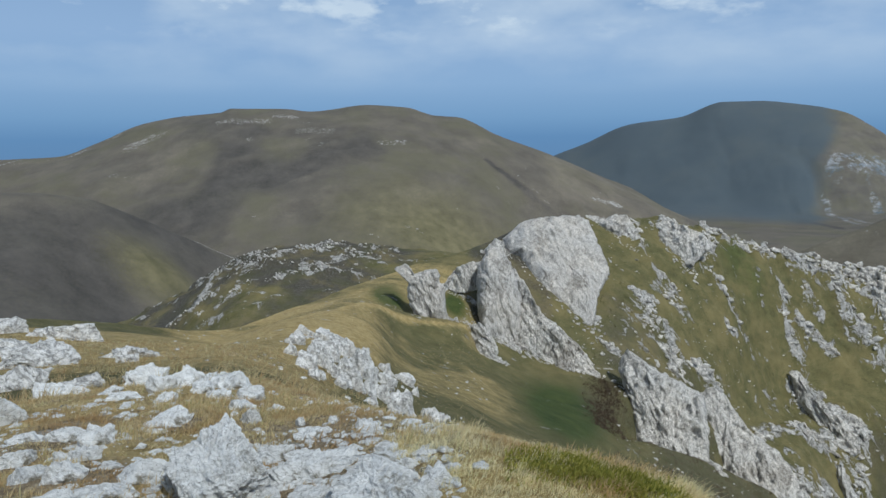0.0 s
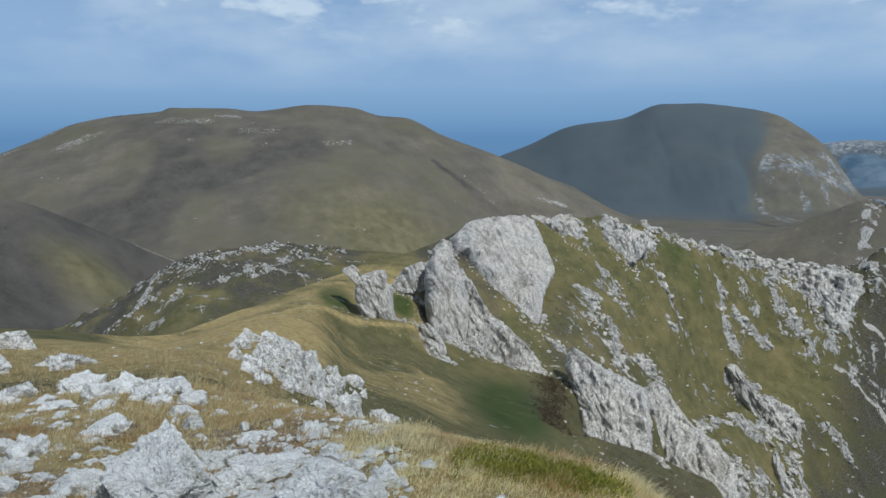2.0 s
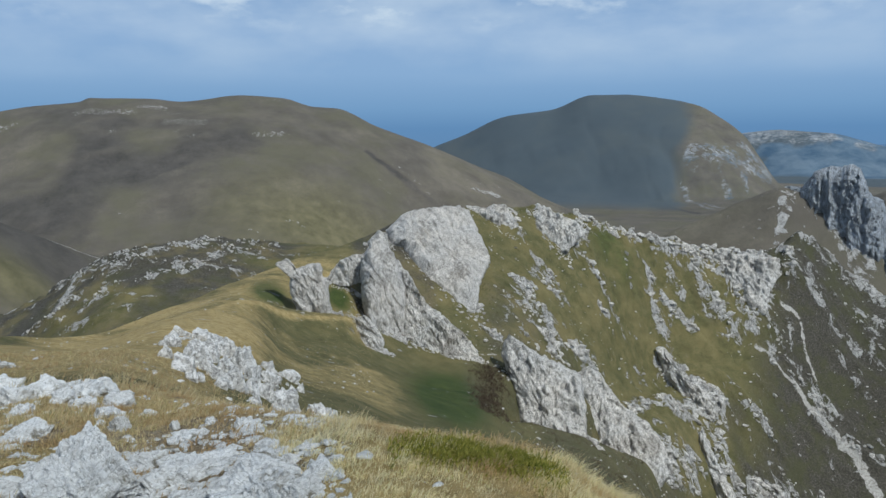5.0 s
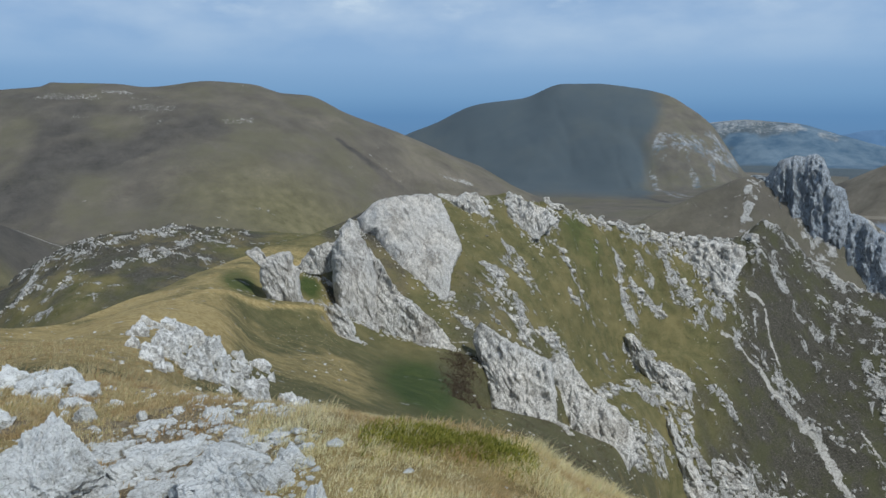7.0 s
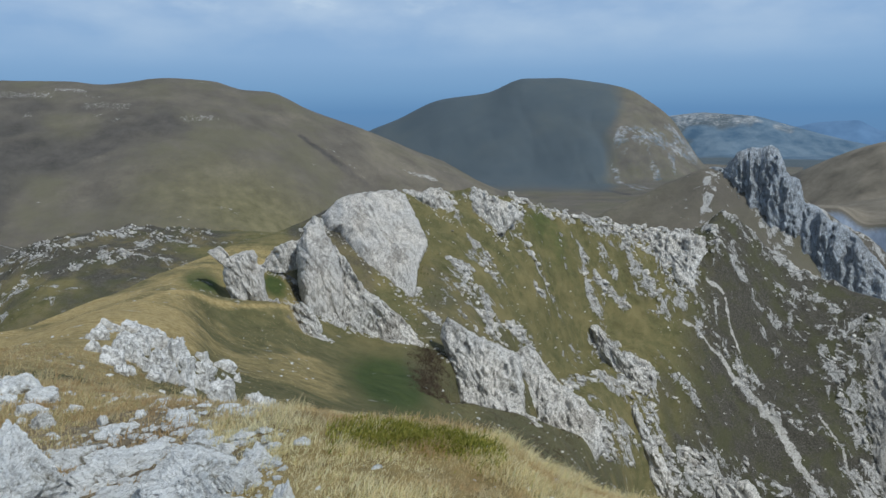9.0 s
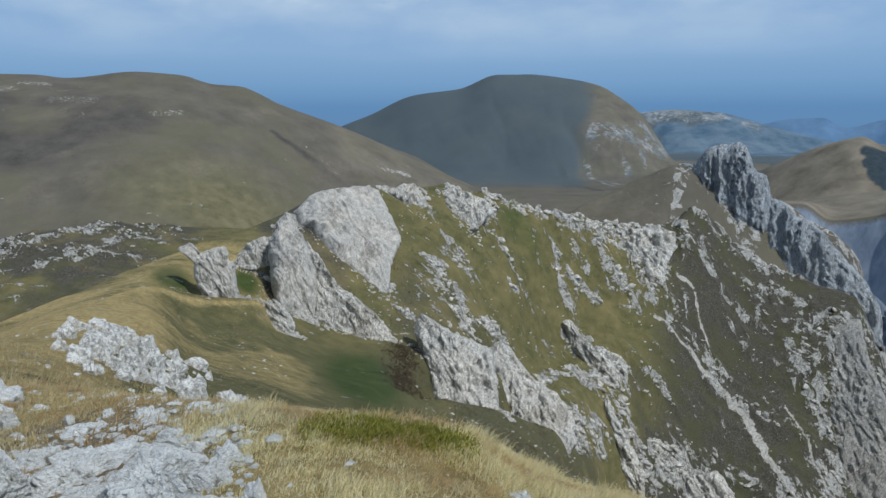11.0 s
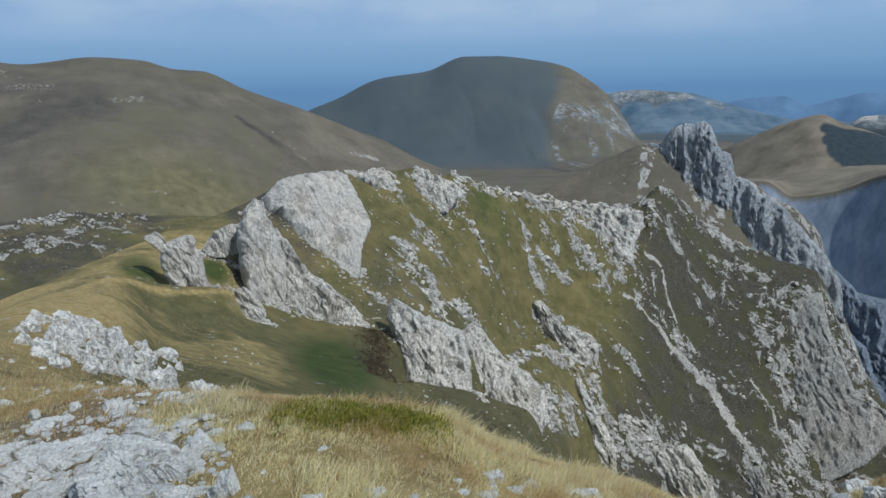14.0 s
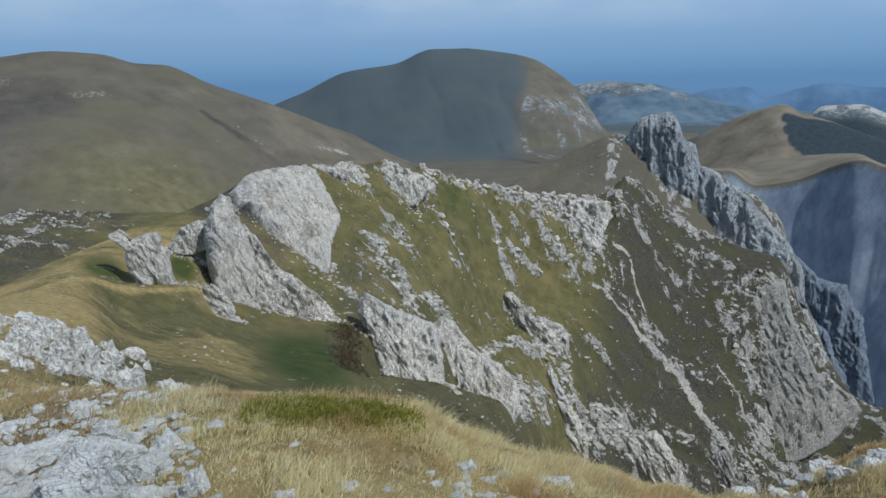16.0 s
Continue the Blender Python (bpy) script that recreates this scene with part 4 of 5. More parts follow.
def sheet():
    azs = np.concatenate([np.linspace(-172, -43, 40, endpoint=False), np.linspace(-43, 63, 740, endpoint=False), np.linspace(63, 188, 40, endpoint=False)])
    rs = spaced(((0.5, 12, 80), (12, 40, 40), (40, 140, 150), (140, 300, 250), (300, 480, 80), (480, 700, 20), (700, 920, 55), (920, 1450, 66), (1450, 2900, 80), (2900, 4900, 30)))
    AZ, R = np.meshgrid(azs, rs)
    wrapped = np.where(AZ > 180, AZ - 360, AZ)
    X, Y = plan(AZ, R)
    rock = bare_rock(wrapped, R, X, Y)
    Z = relief(wrapped, R, rock)
    n, m = AZ.shape
    verts = np.column_stack([X.ravel(), Y.ravel(), Z.ravel()])
    verts = np.vstack([verts, [[0, 0, 0]]])
    i = np.arange(n - 1)[:, None] * m
    j = np.arange(m)[None, :]
    k = (j + 1) % m
    quads = np.stack([i + j, i + k, i + m + k, i + m + j], -1).reshape(-1, 4)
    me = bpy.data.meshes.new("ground")
    tris = np.column_stack([np.full(m, len(verts) - 1), (np.arange(m) + 1) % m, np.arange(m)])
    loops = np.concatenate([quads.ravel(), tris.ravel()])
    me.vertices.add(len(verts))
    me.vertices.foreach_set("co", verts.astype(np.float32).ravel())
    me.loops.add(len(loops))
    me.loops.foreach_set("vertex_index", loops.astype(np.int32))
    me.polygons.add(len(quads) + len(tris))
    starts = np.concatenate([np.arange(len(quads)) * 4, len(quads) * 4 + np.arange(len(tris)) * 3])
    me.polygons.foreach_set("loop_start", starts.astype(np.int32))
    me.update(calc_edges=True)
    me.polygons.foreach_set("use_smooth", np.ones(len(me.polygons), bool))
    float_layer(me, "rock", np.append(np.where((R > 430) & (rock < 0.1), -1.0, rock).ravel(), 0))
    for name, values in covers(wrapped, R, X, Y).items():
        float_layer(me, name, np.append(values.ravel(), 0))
    me.materials.append(land_material())
    return me


land = tagged(new("ground", sheet()), "dry grassy mountain land with bare limestone ribs", "ground", kind="structure")


def far_hills():
    """The last skyline, closing the view behind the plateau."""
    az = np.linspace(34, 76, 300)
    rows = np.array(BLUE_HILLS)
    el = smooth_curve(rows[:, 0], rows[:, 2], az) + 0.05 * fbm(az / 0.7, az * 0, 44, 4)
    verts, faces = [], []
    for k, (dist, drop) in enumerate(((4760, 0.0), (4700, 0.35), (4560, 1.4), (4450, 3.4))):
        d = dist + 40 * fbm(az / 2, az * 0 + k, 45, 3)
        x, y = plan(az, d)
        verts.append(np.column_stack([x, y, up(d, el - drop)]))
    n = len(az)
    i = np.arange(n - 1)
    for k in range(3):
        faces += np.column_stack([k * n + i, (k + 1) * n + i, (k + 1) * n + i + 1, k * n + i + 1]).tolist()
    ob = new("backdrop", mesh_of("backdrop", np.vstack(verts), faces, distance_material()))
    return tagged(ob, "blue hazy mountains at the horizon", "mountains", kind="structure")


def height_at(az, r):
    return float(relief(np.array([float(az)]), np.array([float(r)]))[0])


def mesh_of(name, verts, faces, material, smooth=True):
    me = bpy.data.meshes.new(name)
    me.from_pydata(np.asarray(verts).tolist(), [], faces.tolist() if isinstance(faces, np.ndarray) else faces)
    me.polygons.foreach_set("use_smooth", np.full(len(me.polygons), smooth))
    me.materials.append(material)
    me.update()
    return me


far_hills()


# ---- standing crags ----
EDGES = []


def crag(name, label, bearing, foot, top, outline, thick, keel, seed, material=ROCK_CRAG, block=2.4, rough=1.0, flute=0.0, foot_fade=0.4):
    """A rock blade on the slope. foot, top: distance and height of its leaning middle plane;
    outline: across and up along that plane; foot_fade: how much of its height runs out into
    the slope; keel: where its edge bulges most, -1 to 1 across."""
    (rb, zb), (rt, zt) = foot, top
    size = math.hypot(rt - rb, zt - zb)
    ux = np.array([math.cos(radians(bearing)), -math.sin(radians(bearing)), 0])
    fw = np.array([math.sin(radians(bearing)), math.cos(radians(bearing)), 0])
    rise = fw * (rt - rb) / size + np.array([0, 0, (zt - zb) / size])
    out = np.cross(ux, rise)
    if out @ fw > 0:
        out = -out
    pts = np.array(outline, float)
    ring = np.vstack([pts, pts[:1]])
    seg = np.hypot(*np.diff(ring, axis=0).T)
    run = np.concatenate([[0], np.cumsum(seg)])
    count, rings, backs = 300, 46, 5
    s = np.linspace(0, run[-1], count, endpoint=False)
    edge = np.column_stack([np.interp(s, run, ring[:, 0]), np.interp(s, run, ring[:, 1])])
    limb = edge
    edge = edge + 0.42 * block * rough * np.column_stack([fbm(s / (0.7 * block), s * 0 + seed, seed, 4, 0.65), fbm(s / (0.7 * block), s * 0 + seed + 9, seed, 4, 0.65)])
    mid = edge.mean(0)
    f = np.linspace(0, 1, rings + 1)[1:]
    U = mid[0] + f[:, None] * (edge[:, 0] - mid[0])
    W = mid[1] + f[:, None] * (edge[:, 1] - mid[1])
    half = (pts[:, 0].max() - pts[:, 0].min()) / 2
    across = (U - (pts[:, 0].max() + pts[:, 0].min()) / 2) / half
    body = thick * np.clip(1 - np.abs(f[:, None]) ** 9, 0, 1) ** 0.6 * np.ones_like(U)
    tilt = np.where(across < keel, (across + 1.15) / (keel + 1.15), (1.15 - across) / (1.15 - keel))
    body = body * (0.35 + 0.65 * np.clip(tilt, 0, 1))
    low, high = pts[:, 1].min(), pts[:, 1].max()
    sunk = step(0.0, 1.0, (W - low) / (foot_fade * (high - low)))
    body = body * sunk - 0.25 * thick * (1 - sunk)
    uu = (U * 0.8 + W * 0.5) / block
    ww = (W * 0.45 - U * 0.3) / block
    bent_u, bent_w = uu + 0.9 * fbm(uu * 0.7, ww * 0.7, seed + 3, 3), ww + 0.9 * fbm(uu * 0.7 + 20, ww * 0.7, seed + 3, 3)
    d, v = cellular(bent_u * 0.55, bent_w * 0.55, seed + 4)
    inner = np.clip((1 - f[:, None]) * 6, 0, 1)
    bumps = block * rough * (0.55 * (v - 0.3) * (1.1 - 0.7 * d) + 0.75 * (ridged(bent_u * 0.9, bent_w * 0.6, seed + 5, 6) - 0.42) + 0.35 * fbm(bent_u * 2.6, bent_w * 2.2, seed + 6, 4, 0.6))
    fissure = ridged(uu * 1.5, ww * 1.5 * 0.5, seed + 8, 4)
    facets = 0.9 * block * rough * (np.abs(fbm(uu / 2.2, ww / 2.6, seed + 12, 2)) + np.abs(fbm(uu / 1.1 + 7, ww / 1.4, seed + 14, 2)) - 0.5)
    front = body + (bumps + facets - 0.5 * block * rough * np.clip(fissure - 0.45, 0, 1)) * inner
    front = front + flute * inner * (ridged(U / (1.5 * block) + 0.3 * fbm(U / block, W / block, seed + 9, 2), W / (11 * block), seed + 10, 4) - 0.5)
    pick = np.linspace(0, rings - 1, backs).astype(int)
    back = (-0.8 * body - 0.5 * bumps * inner)[pick]
    origin = fw * rb + np.array([0, 0, zb])

    def place(u, w, n):
        return origin + u[..., None] * ux + w[..., None] * rise + n[..., None] * out

    centre_f = place(np.array(mid[0]), np.array(mid[1]), np.array(float(front[0].mean())))
    centre_b = place(np.array(mid[0]), np.array(mid[1]), np.array(float(back[0].mean())))
    vf, vb = place(U, W, front).reshape(-1, 3), place(U[pick][:-1], W[pick][:-1], back[:-1]).reshape(-1, 3)
    base = origin.copy()
    verts = np.vstack([vf, vb, centre_f, centre_b]) - base
    nf, nb = rings * count, (backs - 1) * count
    faces = []
    j = np.arange(count)
    k = (j + 1) % count
    for i in range(rings - 1):
        a, b = i * count, (i + 1) * count
        faces += np.column_stack([a + j, b + j, b + k, a + k]).tolist()
    for i in range(backs - 1):
        a, b = nf + i * count, (nf + (i + 1) * count if i < backs - 2 else (rings - 1) * count)
        faces += np.column_stack([a + j, a + k, b + k, b + j]).tolist()
    faces += np.column_stack([np.full(count, nf + nb), j, k]).tolist()
    faces += np.column_stack([np.full(count, nf + nb + 1), nf + k, nf + j]).tolist()
    ob = new(name, mesh_of(name, verts, faces, material))
    ob.location = base
    EDGES.append((ob, bearing, np.array(foot), np.array(top), limb, block, material))
    return tagged(ob, label, "crag")


crag("limestone_crag", "small pale limestone tooth in the grassy saddle", -3.37, (122, -31.6), (125, -21.6),
     [(-5.5, 9.9), (-3.1, 10.7), (-1.6, 8.8), (-0.3, 9.1), (0.7, 9.7), (2.8, 9.5), (3.1, 7.0), (4.0, 6.2), (4.2, 2.2), (4.5, -0.5), (2.9, -3.0), (-1.9, -2.2), (-1.9, 1.6), (-2.9, 4.6), (-3.0, 6.5), (-2.1, 8.1), (-4.2, 9.5)], 2.4, 0.5, 11, ROCK_SLAB, block=1.1, rough=0.7)
crag("limestone_crag", "tall narrow limestone blade with a dark side", 4.45, (131, -42.2), (147, -22.2),
     [(-7.9, 21.8), (-5.4, 24.8), (-3.3, 25.8), (-1.7, 22.9), (-0.2, 19.3), (0.9, 15.1), (1.3, 10.1), (0.4, 2.9), (-3.0, 1.5), (-6.6, 3.2), (-7.5, 9.8), (-8.2, 16.0)], 4.6, -0.5, 12, ROCK_SLAB, block=1.7, rough=0.7)
crag("limestone_crag", "dark broken limestone shoulder behind the blade", 3.0, (136, -40), (150, -24),
     [(-11.8, 14.0), (-10.0, 16.5), (-7.7, 18.1), (-3.6, 19.9), (-3.2, 13.9), (-5.9, 12.1), (-9.6, 11.7)], 1.6, 0.2, 36, block=1.3, rough=1.1)
crag("limestone_crag", "thin limestone fin that runs down beside the blade", 4.45, (133, -43.0), (147, -23.5),
     [(-0.5, 20.6), (1.7, 17.6), (2.9, 14.0), (5.5, 10.5), (9.4, 6.9), (12.5, 4.1), (15.5, 0.7), (15.9, -1.7), (9.6, -1.6), (3.2, -0.2), (0.2, 2.5), (0.4, 7.8), (0.6, 13.9)], 2.4, -0.2, 22, block=1.4, rough=0.9)
crag("limestone_crag", "broad leaning pale limestone slab on the ridge", 8.37, (155, -41.6), (188, -19.2),
     [(-15.7, 29.4), (-12.3, 34.1), (-6.9, 36.7), (-1.1, 37.9), (3.7, 38.7), (6.5, 36.9), (8.6, 29.0), (11.0, 20.8), (11.2, 17.6), (8.4, 10.1), (7.3, 3.3), (5.9, -0.7), (2.7, 1.7), (-0.9, 5.6), (-5.1, 10.0), (-8.7, 16.3), (-11.0, 21.5), (-14.3, 23.2)], 4.4, -0.6, 13, ROCK_SLAB, block=1.9, rough=0.62)
crag("limestone_crag", "low broken limestone knob beside the slab", 2.76, (172, -28.2), (177, -24.3), [(-2.6, 2.8), (-0.2, 5.2), (2.2, 4.6), (2.4, -0.4), (-1.8, -0.4)], 1.6, 0, 14, block=1.0)
crag("limestone_crag", "jagged limestone tip on the grassy crest", 12.63, (196, -29.0), (206, -21.9), [(-7.2, 9.2), (-1.5, 12.0), (2.8, 12.0), (5.4, 7.0), (3.9, -0.4), (0.4, 3.0), (-3.8, 5.5)], 2.2, 0, 15, block=1.6)
crag("limestone_crag", "pale limestone rib that runs down from the crest", 17.63, (203, -34.4), (216, -23.2),
     [(-8.0, 15.0), (-3.9, 16.7), (0.6, 13.4), (5.4, 11.8), (9.7, 7.4), (5.6, 3.9), (3.4, 0.2), (-1.5, -0.3), (-5.1, 3.6), (-6.7, 9.5)], 2.4, 0, 16, block=1.7)
crag("limestone_crag", "steep grey limestone bluff above the ravine", 15.89, (120.6, -57.0), (135.0, -39.7),
     [(-6.5, 18.9), (-5.2, 22.6), (-1.6, 20.2), (1.3, 18.0), (5.1, 16.6), (8.9, 14.6), (10.0, 8.9), (10.7, -6.1), (5.2, -9.4), (1.0, -9.0), (-4.0, -8.2), (-3.2, 7.4), (-3.9, 11.3)], 4.0, -0.3, 17, block=1.6, rough=0.8, flute=1.6, foot_fade=0.25)
crag("limestone_crag", "rugged limestone bluff with a rounded top", 22.33, (152.5, -70.5), (168.3, -57.2),
     [(-11.1, 14.5), (-8.5, 18.1), (-6.5, 19.7), (-5.0, 20.5), (-2.5, 18.6), (0.7, 13.5), (3.6, 9.8), (9.3, 6.4), (11.5, 2.9), (13.0, 1.0), (13.5, -6.0), (8.8, -11.7), (-2.6, -13.6), (-8.5, -10.7)], 4.0, -0.4, 18, block=1.6, rough=0.8, flute=1.6, foot_fade=0.25)
crag("limestone_crag", "thin limestone rib that drops into the ravine", 31.21, (189.1, -108.3), (200.7, -81.6),
     [(-11.0, 16.4), (-7.5, 23.0), (-4.7, 26.6), (-2.7, 23.8), (0.9, 16.2), (5.2, 10.3), (7.6, 5.2), (7.2, -8.1), (-0.2, -9.6), (-6.8, -3.2)], 2.6, 0.3, 19, block=1.5)
crag("limestone_crag", "bright white limestone outcrop on the steep grass", 28.3, (204, -89), (211, -75),
     [(-8.9, 25.7), (-6.9, 26.3), (-3.2, 21.7), (-0.6, 17.0), (5.8, 14.6), (10.2, 9.1), (9.1, 5.6), (3.2, 7.2), (-2.3, 13.0), (-6.4, 18.2)], 2.0, 0.1, 26, block=1.3, rough=1.1)
crag("limestone_crag", "pale cracked limestone apron low in the ravine", 38.2, (203, -118), (212, -108),
     [(-13.3, 8.9), (-9.7, 10.9), (-4.9, 9.3), (-0.1, 11.0), (3.6, 12.9), (7.9, 7.7), (11.8, 1.0), (13.6, -5.2), (4.0, -4.9), (-5.1, 0.7)], 2.2, 0.1, 27, block=1.6)
crag("limestone_crag", "dark broken limestone knob at the mouth of the gully", 45.0, (216, -126), (223, -117),
     [(-7.2, 6.5), (-4.5, 9.8), (0.2, 11.1), (3.7, 4.5), (7.4, 4.4), (9.9, 3.2), (10.3, -2.0), (-6.9, -5.7)], 2.6, 0.0, 28, ROCK_GREY, block=1.5)
crag("limestone_crag", "ribbed grey limestone face above the ravine floor", 47.5, (243, -117), (279, -75),
     [(-19.9, 53.0), (-11.1, 55.6), (2.1, 57.1), (6.0, 42.4), (10.9, 31.6), (15.0, 21.8), (19.1, 16.4), (26.5, 15.7), (29.0, 11.1), (20.0, -2.6), (8.8, -11.9), (-0.4, -17.0), (-2.3, -5.5), (-2.2, 9.7), (-7.6, 19.9), (-13.6, 30.0), (-21.4, 39.4)], 3.0, 0.3, 29, ROCK_GREY, block=1.2, rough=0.8, flute=0.6, foot_fade=0.35)
crag("limestone_crag", "low broken limestone step at the foot of the blade", 1.6, (119, -38.6), (124, -31.9),
     [(-1.9, 7.6), (-0.2, 7.9), (1.3, 6.2), (2.8, 3.5), (2.9, 0.2), (0.0, -1.0), (-2.3, -0.6), (-2.6, 4.6)], 1.6, -0.2, 23, block=1.0, rough=1.2)
crag("limestone_crag", "pale limestone cliff band below the crest of the ridge", 31.14, (243, -64.9), (262, -42.3),
     [(-21.3, 29.0), (-8.9, 29.0), (3.0, 28.4), (15.4, 28.2), (16.4, 21.5), (13.1, 14.8), (12.4, 6.8), (8.0, 3.4), (2.4, 0.0), (-2.7, 3.9), (-6.8, 13.3), (-13.1, 19.4), (-19.1, 23.6)], 2.4, 0.2, 25, block=1.5, rough=1.3, flute=2.2)
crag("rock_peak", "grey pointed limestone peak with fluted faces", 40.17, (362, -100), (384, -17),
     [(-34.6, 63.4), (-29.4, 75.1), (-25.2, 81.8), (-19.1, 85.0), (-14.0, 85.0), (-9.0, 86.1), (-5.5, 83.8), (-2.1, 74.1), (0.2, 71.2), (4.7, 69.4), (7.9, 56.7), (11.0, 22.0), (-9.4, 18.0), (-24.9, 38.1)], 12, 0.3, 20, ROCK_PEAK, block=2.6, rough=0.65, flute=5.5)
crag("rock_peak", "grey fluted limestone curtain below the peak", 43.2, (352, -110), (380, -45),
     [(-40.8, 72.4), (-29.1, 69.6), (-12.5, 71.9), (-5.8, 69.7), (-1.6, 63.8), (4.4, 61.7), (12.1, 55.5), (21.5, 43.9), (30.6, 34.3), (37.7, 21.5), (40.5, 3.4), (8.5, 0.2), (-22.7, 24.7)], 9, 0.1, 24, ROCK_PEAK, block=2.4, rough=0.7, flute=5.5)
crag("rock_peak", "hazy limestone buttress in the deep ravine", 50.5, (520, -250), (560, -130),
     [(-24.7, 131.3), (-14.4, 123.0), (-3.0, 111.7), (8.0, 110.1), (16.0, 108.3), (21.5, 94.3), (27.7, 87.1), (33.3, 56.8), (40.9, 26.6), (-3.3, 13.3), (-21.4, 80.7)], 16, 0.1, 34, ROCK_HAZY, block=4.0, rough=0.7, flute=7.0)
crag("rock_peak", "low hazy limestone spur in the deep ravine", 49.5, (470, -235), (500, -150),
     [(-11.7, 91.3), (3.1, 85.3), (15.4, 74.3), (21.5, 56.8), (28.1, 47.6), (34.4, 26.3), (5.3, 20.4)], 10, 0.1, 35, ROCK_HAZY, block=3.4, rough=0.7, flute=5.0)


# ---- boulders ----
def ball(level):
    bm = bmesh.new()
    bmesh.ops.create_icosphere(bm, subdivisions=level, radius=1)
    bm.verts.ensure_lookup_table()
    v = np.array([p.co[:] for p in bm.verts])
    f = np.array([[q.index for q in p.verts] for p in bm.faces])
    bm.free()
    return v, f


BALLS = {level: ball(level) for level in (1, 2, 3, 4, 5, 6)}


def boulder_mesh(width, depth, tall, seed, level, material, pieces):
    """One broken rock: several grown-together angular blocks, roughened and cracked."""
    rng = np.random.RandomState(seed)
    v, f = BALLS[level]
    total = np.zeros(len(v))
    for i in range(pieces):
        turn = np.array(Euler(rng.uniform(-0.7, 0.7, 3).tolist()).to_matrix())
        nrm = [s * turn[k] for k in range(3) for s in (1, -1)] + [q / np.linalg.norm(q) for q in rng.normal(size=(7, 3))]
        small = 1.0 if i == 0 else rng.uniform(0.45, 0.7)
        far = [small * rng.uniform(0.55, 0.82) for _ in range(6)] + [small * rng.uniform(0.7, 1.0) for _ in range(7)]
        off = np.zeros(3) if i == 0 else small * 0.72 * np.array([*rng.uniform(-1, 1, 2), rng.uniform(-0.3, 0.7)])
        reach = np.full(len(v), 1.4)
        for q, d in zip(nrm, far):
            c = v @ q
            reach = np.minimum(reach, np.where(c > 0.03, max(d + q @ off, 0.08) / np.maximum(c, 0.03), 9))
        total = np.maximum(total, reach)
    p = v * total[:, None]
    o = rng.uniform(0, 50)
    q = p * np.array([width, depth, max(2.2 * tall, 0.5 * width)]) / (0.5 * (width + min(width, depth)))
    a, b = q[:, 0] * 3 + o + q[:, 2] * 1.9, q[:, 1] * 3 - q[:, 2] * 2.3
    d, val = cellular(a, b, int(o) + 3)
    bump = 0.07 * fbm(a, b, int(o), 5, 0.6) + 0.16 * (val - 0.5) * (1 - 0.5 * d) - 0.26 * np.clip(ridged(a * 0.7, b * 0.7, int(o) + 5, 3) - 0.5, 0, 1)
    if level >= 4:
        d2, v2 = cellular(a * 3.0 + 0.5 * fbm(a * 2, b * 2, int(o) + 8, 2), b * 3.0, int(o) + 9)
        bump += 0.13 * (v2 - 0.5) * (1 - 0.4 * d2)
    if level >= 5:
        d3, v3 = cellular(a * 7.5, b * 7.5, int(o) + 11)
        bump += 0.05 * (v3 - 0.5)
    p = p * (1 + bump)[:, None] * np.array([width / 2, depth / 2, tall]) * 1.15
    return mesh_of("boulder", p, f, material, False)


def boulder(name, label, az, r, width, depth, tall, seed, material, level=3, sink=0.3, parent=None, base=None, group="", pieces=4, turn=None):
    x, y = plan(az, r)
    ob = new(name, boulder_mesh(width, depth, tall, seed, level, material, pieces))
    rng = random.Random(seed)
    z = height_at(az, r) + tall * (0.3 - sink)
    m = pose(float(x), float(y), z, rng.uniform(-14, 14), rng.uniform(-14, 14), -az + rng.uniform(-28, 28))
    if turn is not None:
        m = pose(float(x), float(y), z, *turn)
    if parent:
        ob.parent = parent
        ob.matrix_basis = Matrix.Translation(base).inverted() @ m
        return ob
    ob.matrix_basis = m
    return tagged(ob, label, "rock", group)


# bearing, distance, width, depth, height
BAND = ((-34.8, 52.9, 1.9, 1.4, 0.95), (-31.2, 50.0, 4.3, 2.5, 0.9), (-34.6, 37.9, 2.0, 1.5, 1.0), (-33.1, 32.0, 3.3, 2.4, 0.9), (-34.4, 24.0, 1.7, 1.2, 0.6), (-31.6, 13.0, 1.1, 0.6, 0.24),
        (-30.4, 20.0, 1.3, 0.7, 0.3), (-26.6, 36.0, 2.6, 1.8, 0.55), (-27.2, 31.0, 0.9, 0.7, 0.36), (-25.9, 12.4, 0.85, 0.62, 0.33), (-24.8, 9.6, 0.46, 0.33, 0.25), (-24.6, 8.3, 0.28, 0.2, 0.16))
STRING = ((-22.8, 9.8, 0.5, 0.36, 0.26), (-20.9, 11.3, 0.38, 0.28, 0.1), (-19.7, 9.3, 0.6, 0.45, 0.22), (-18.3, 8.2, 0.42, 0.3, 0.17), (-20.8, 8.1, 0.3, 0.22, 0.11), (-19.0, 7.4, 0.33, 0.25, 0.13),
          (-18.1, 6.7, 0.19, 0.14, 0.14), (-28.7, 10.2, 0.38, 0.28, 0.08), (-27.6, 8.8, 0.42, 0.25, 0.09), (-21.7, 8.9, 0.34, 0.3, 0.16), (-23.6, 10.6, 0.4, 0.3, 0.2), (-20.2, 10.3, 0.36, 0.3, 0.14))
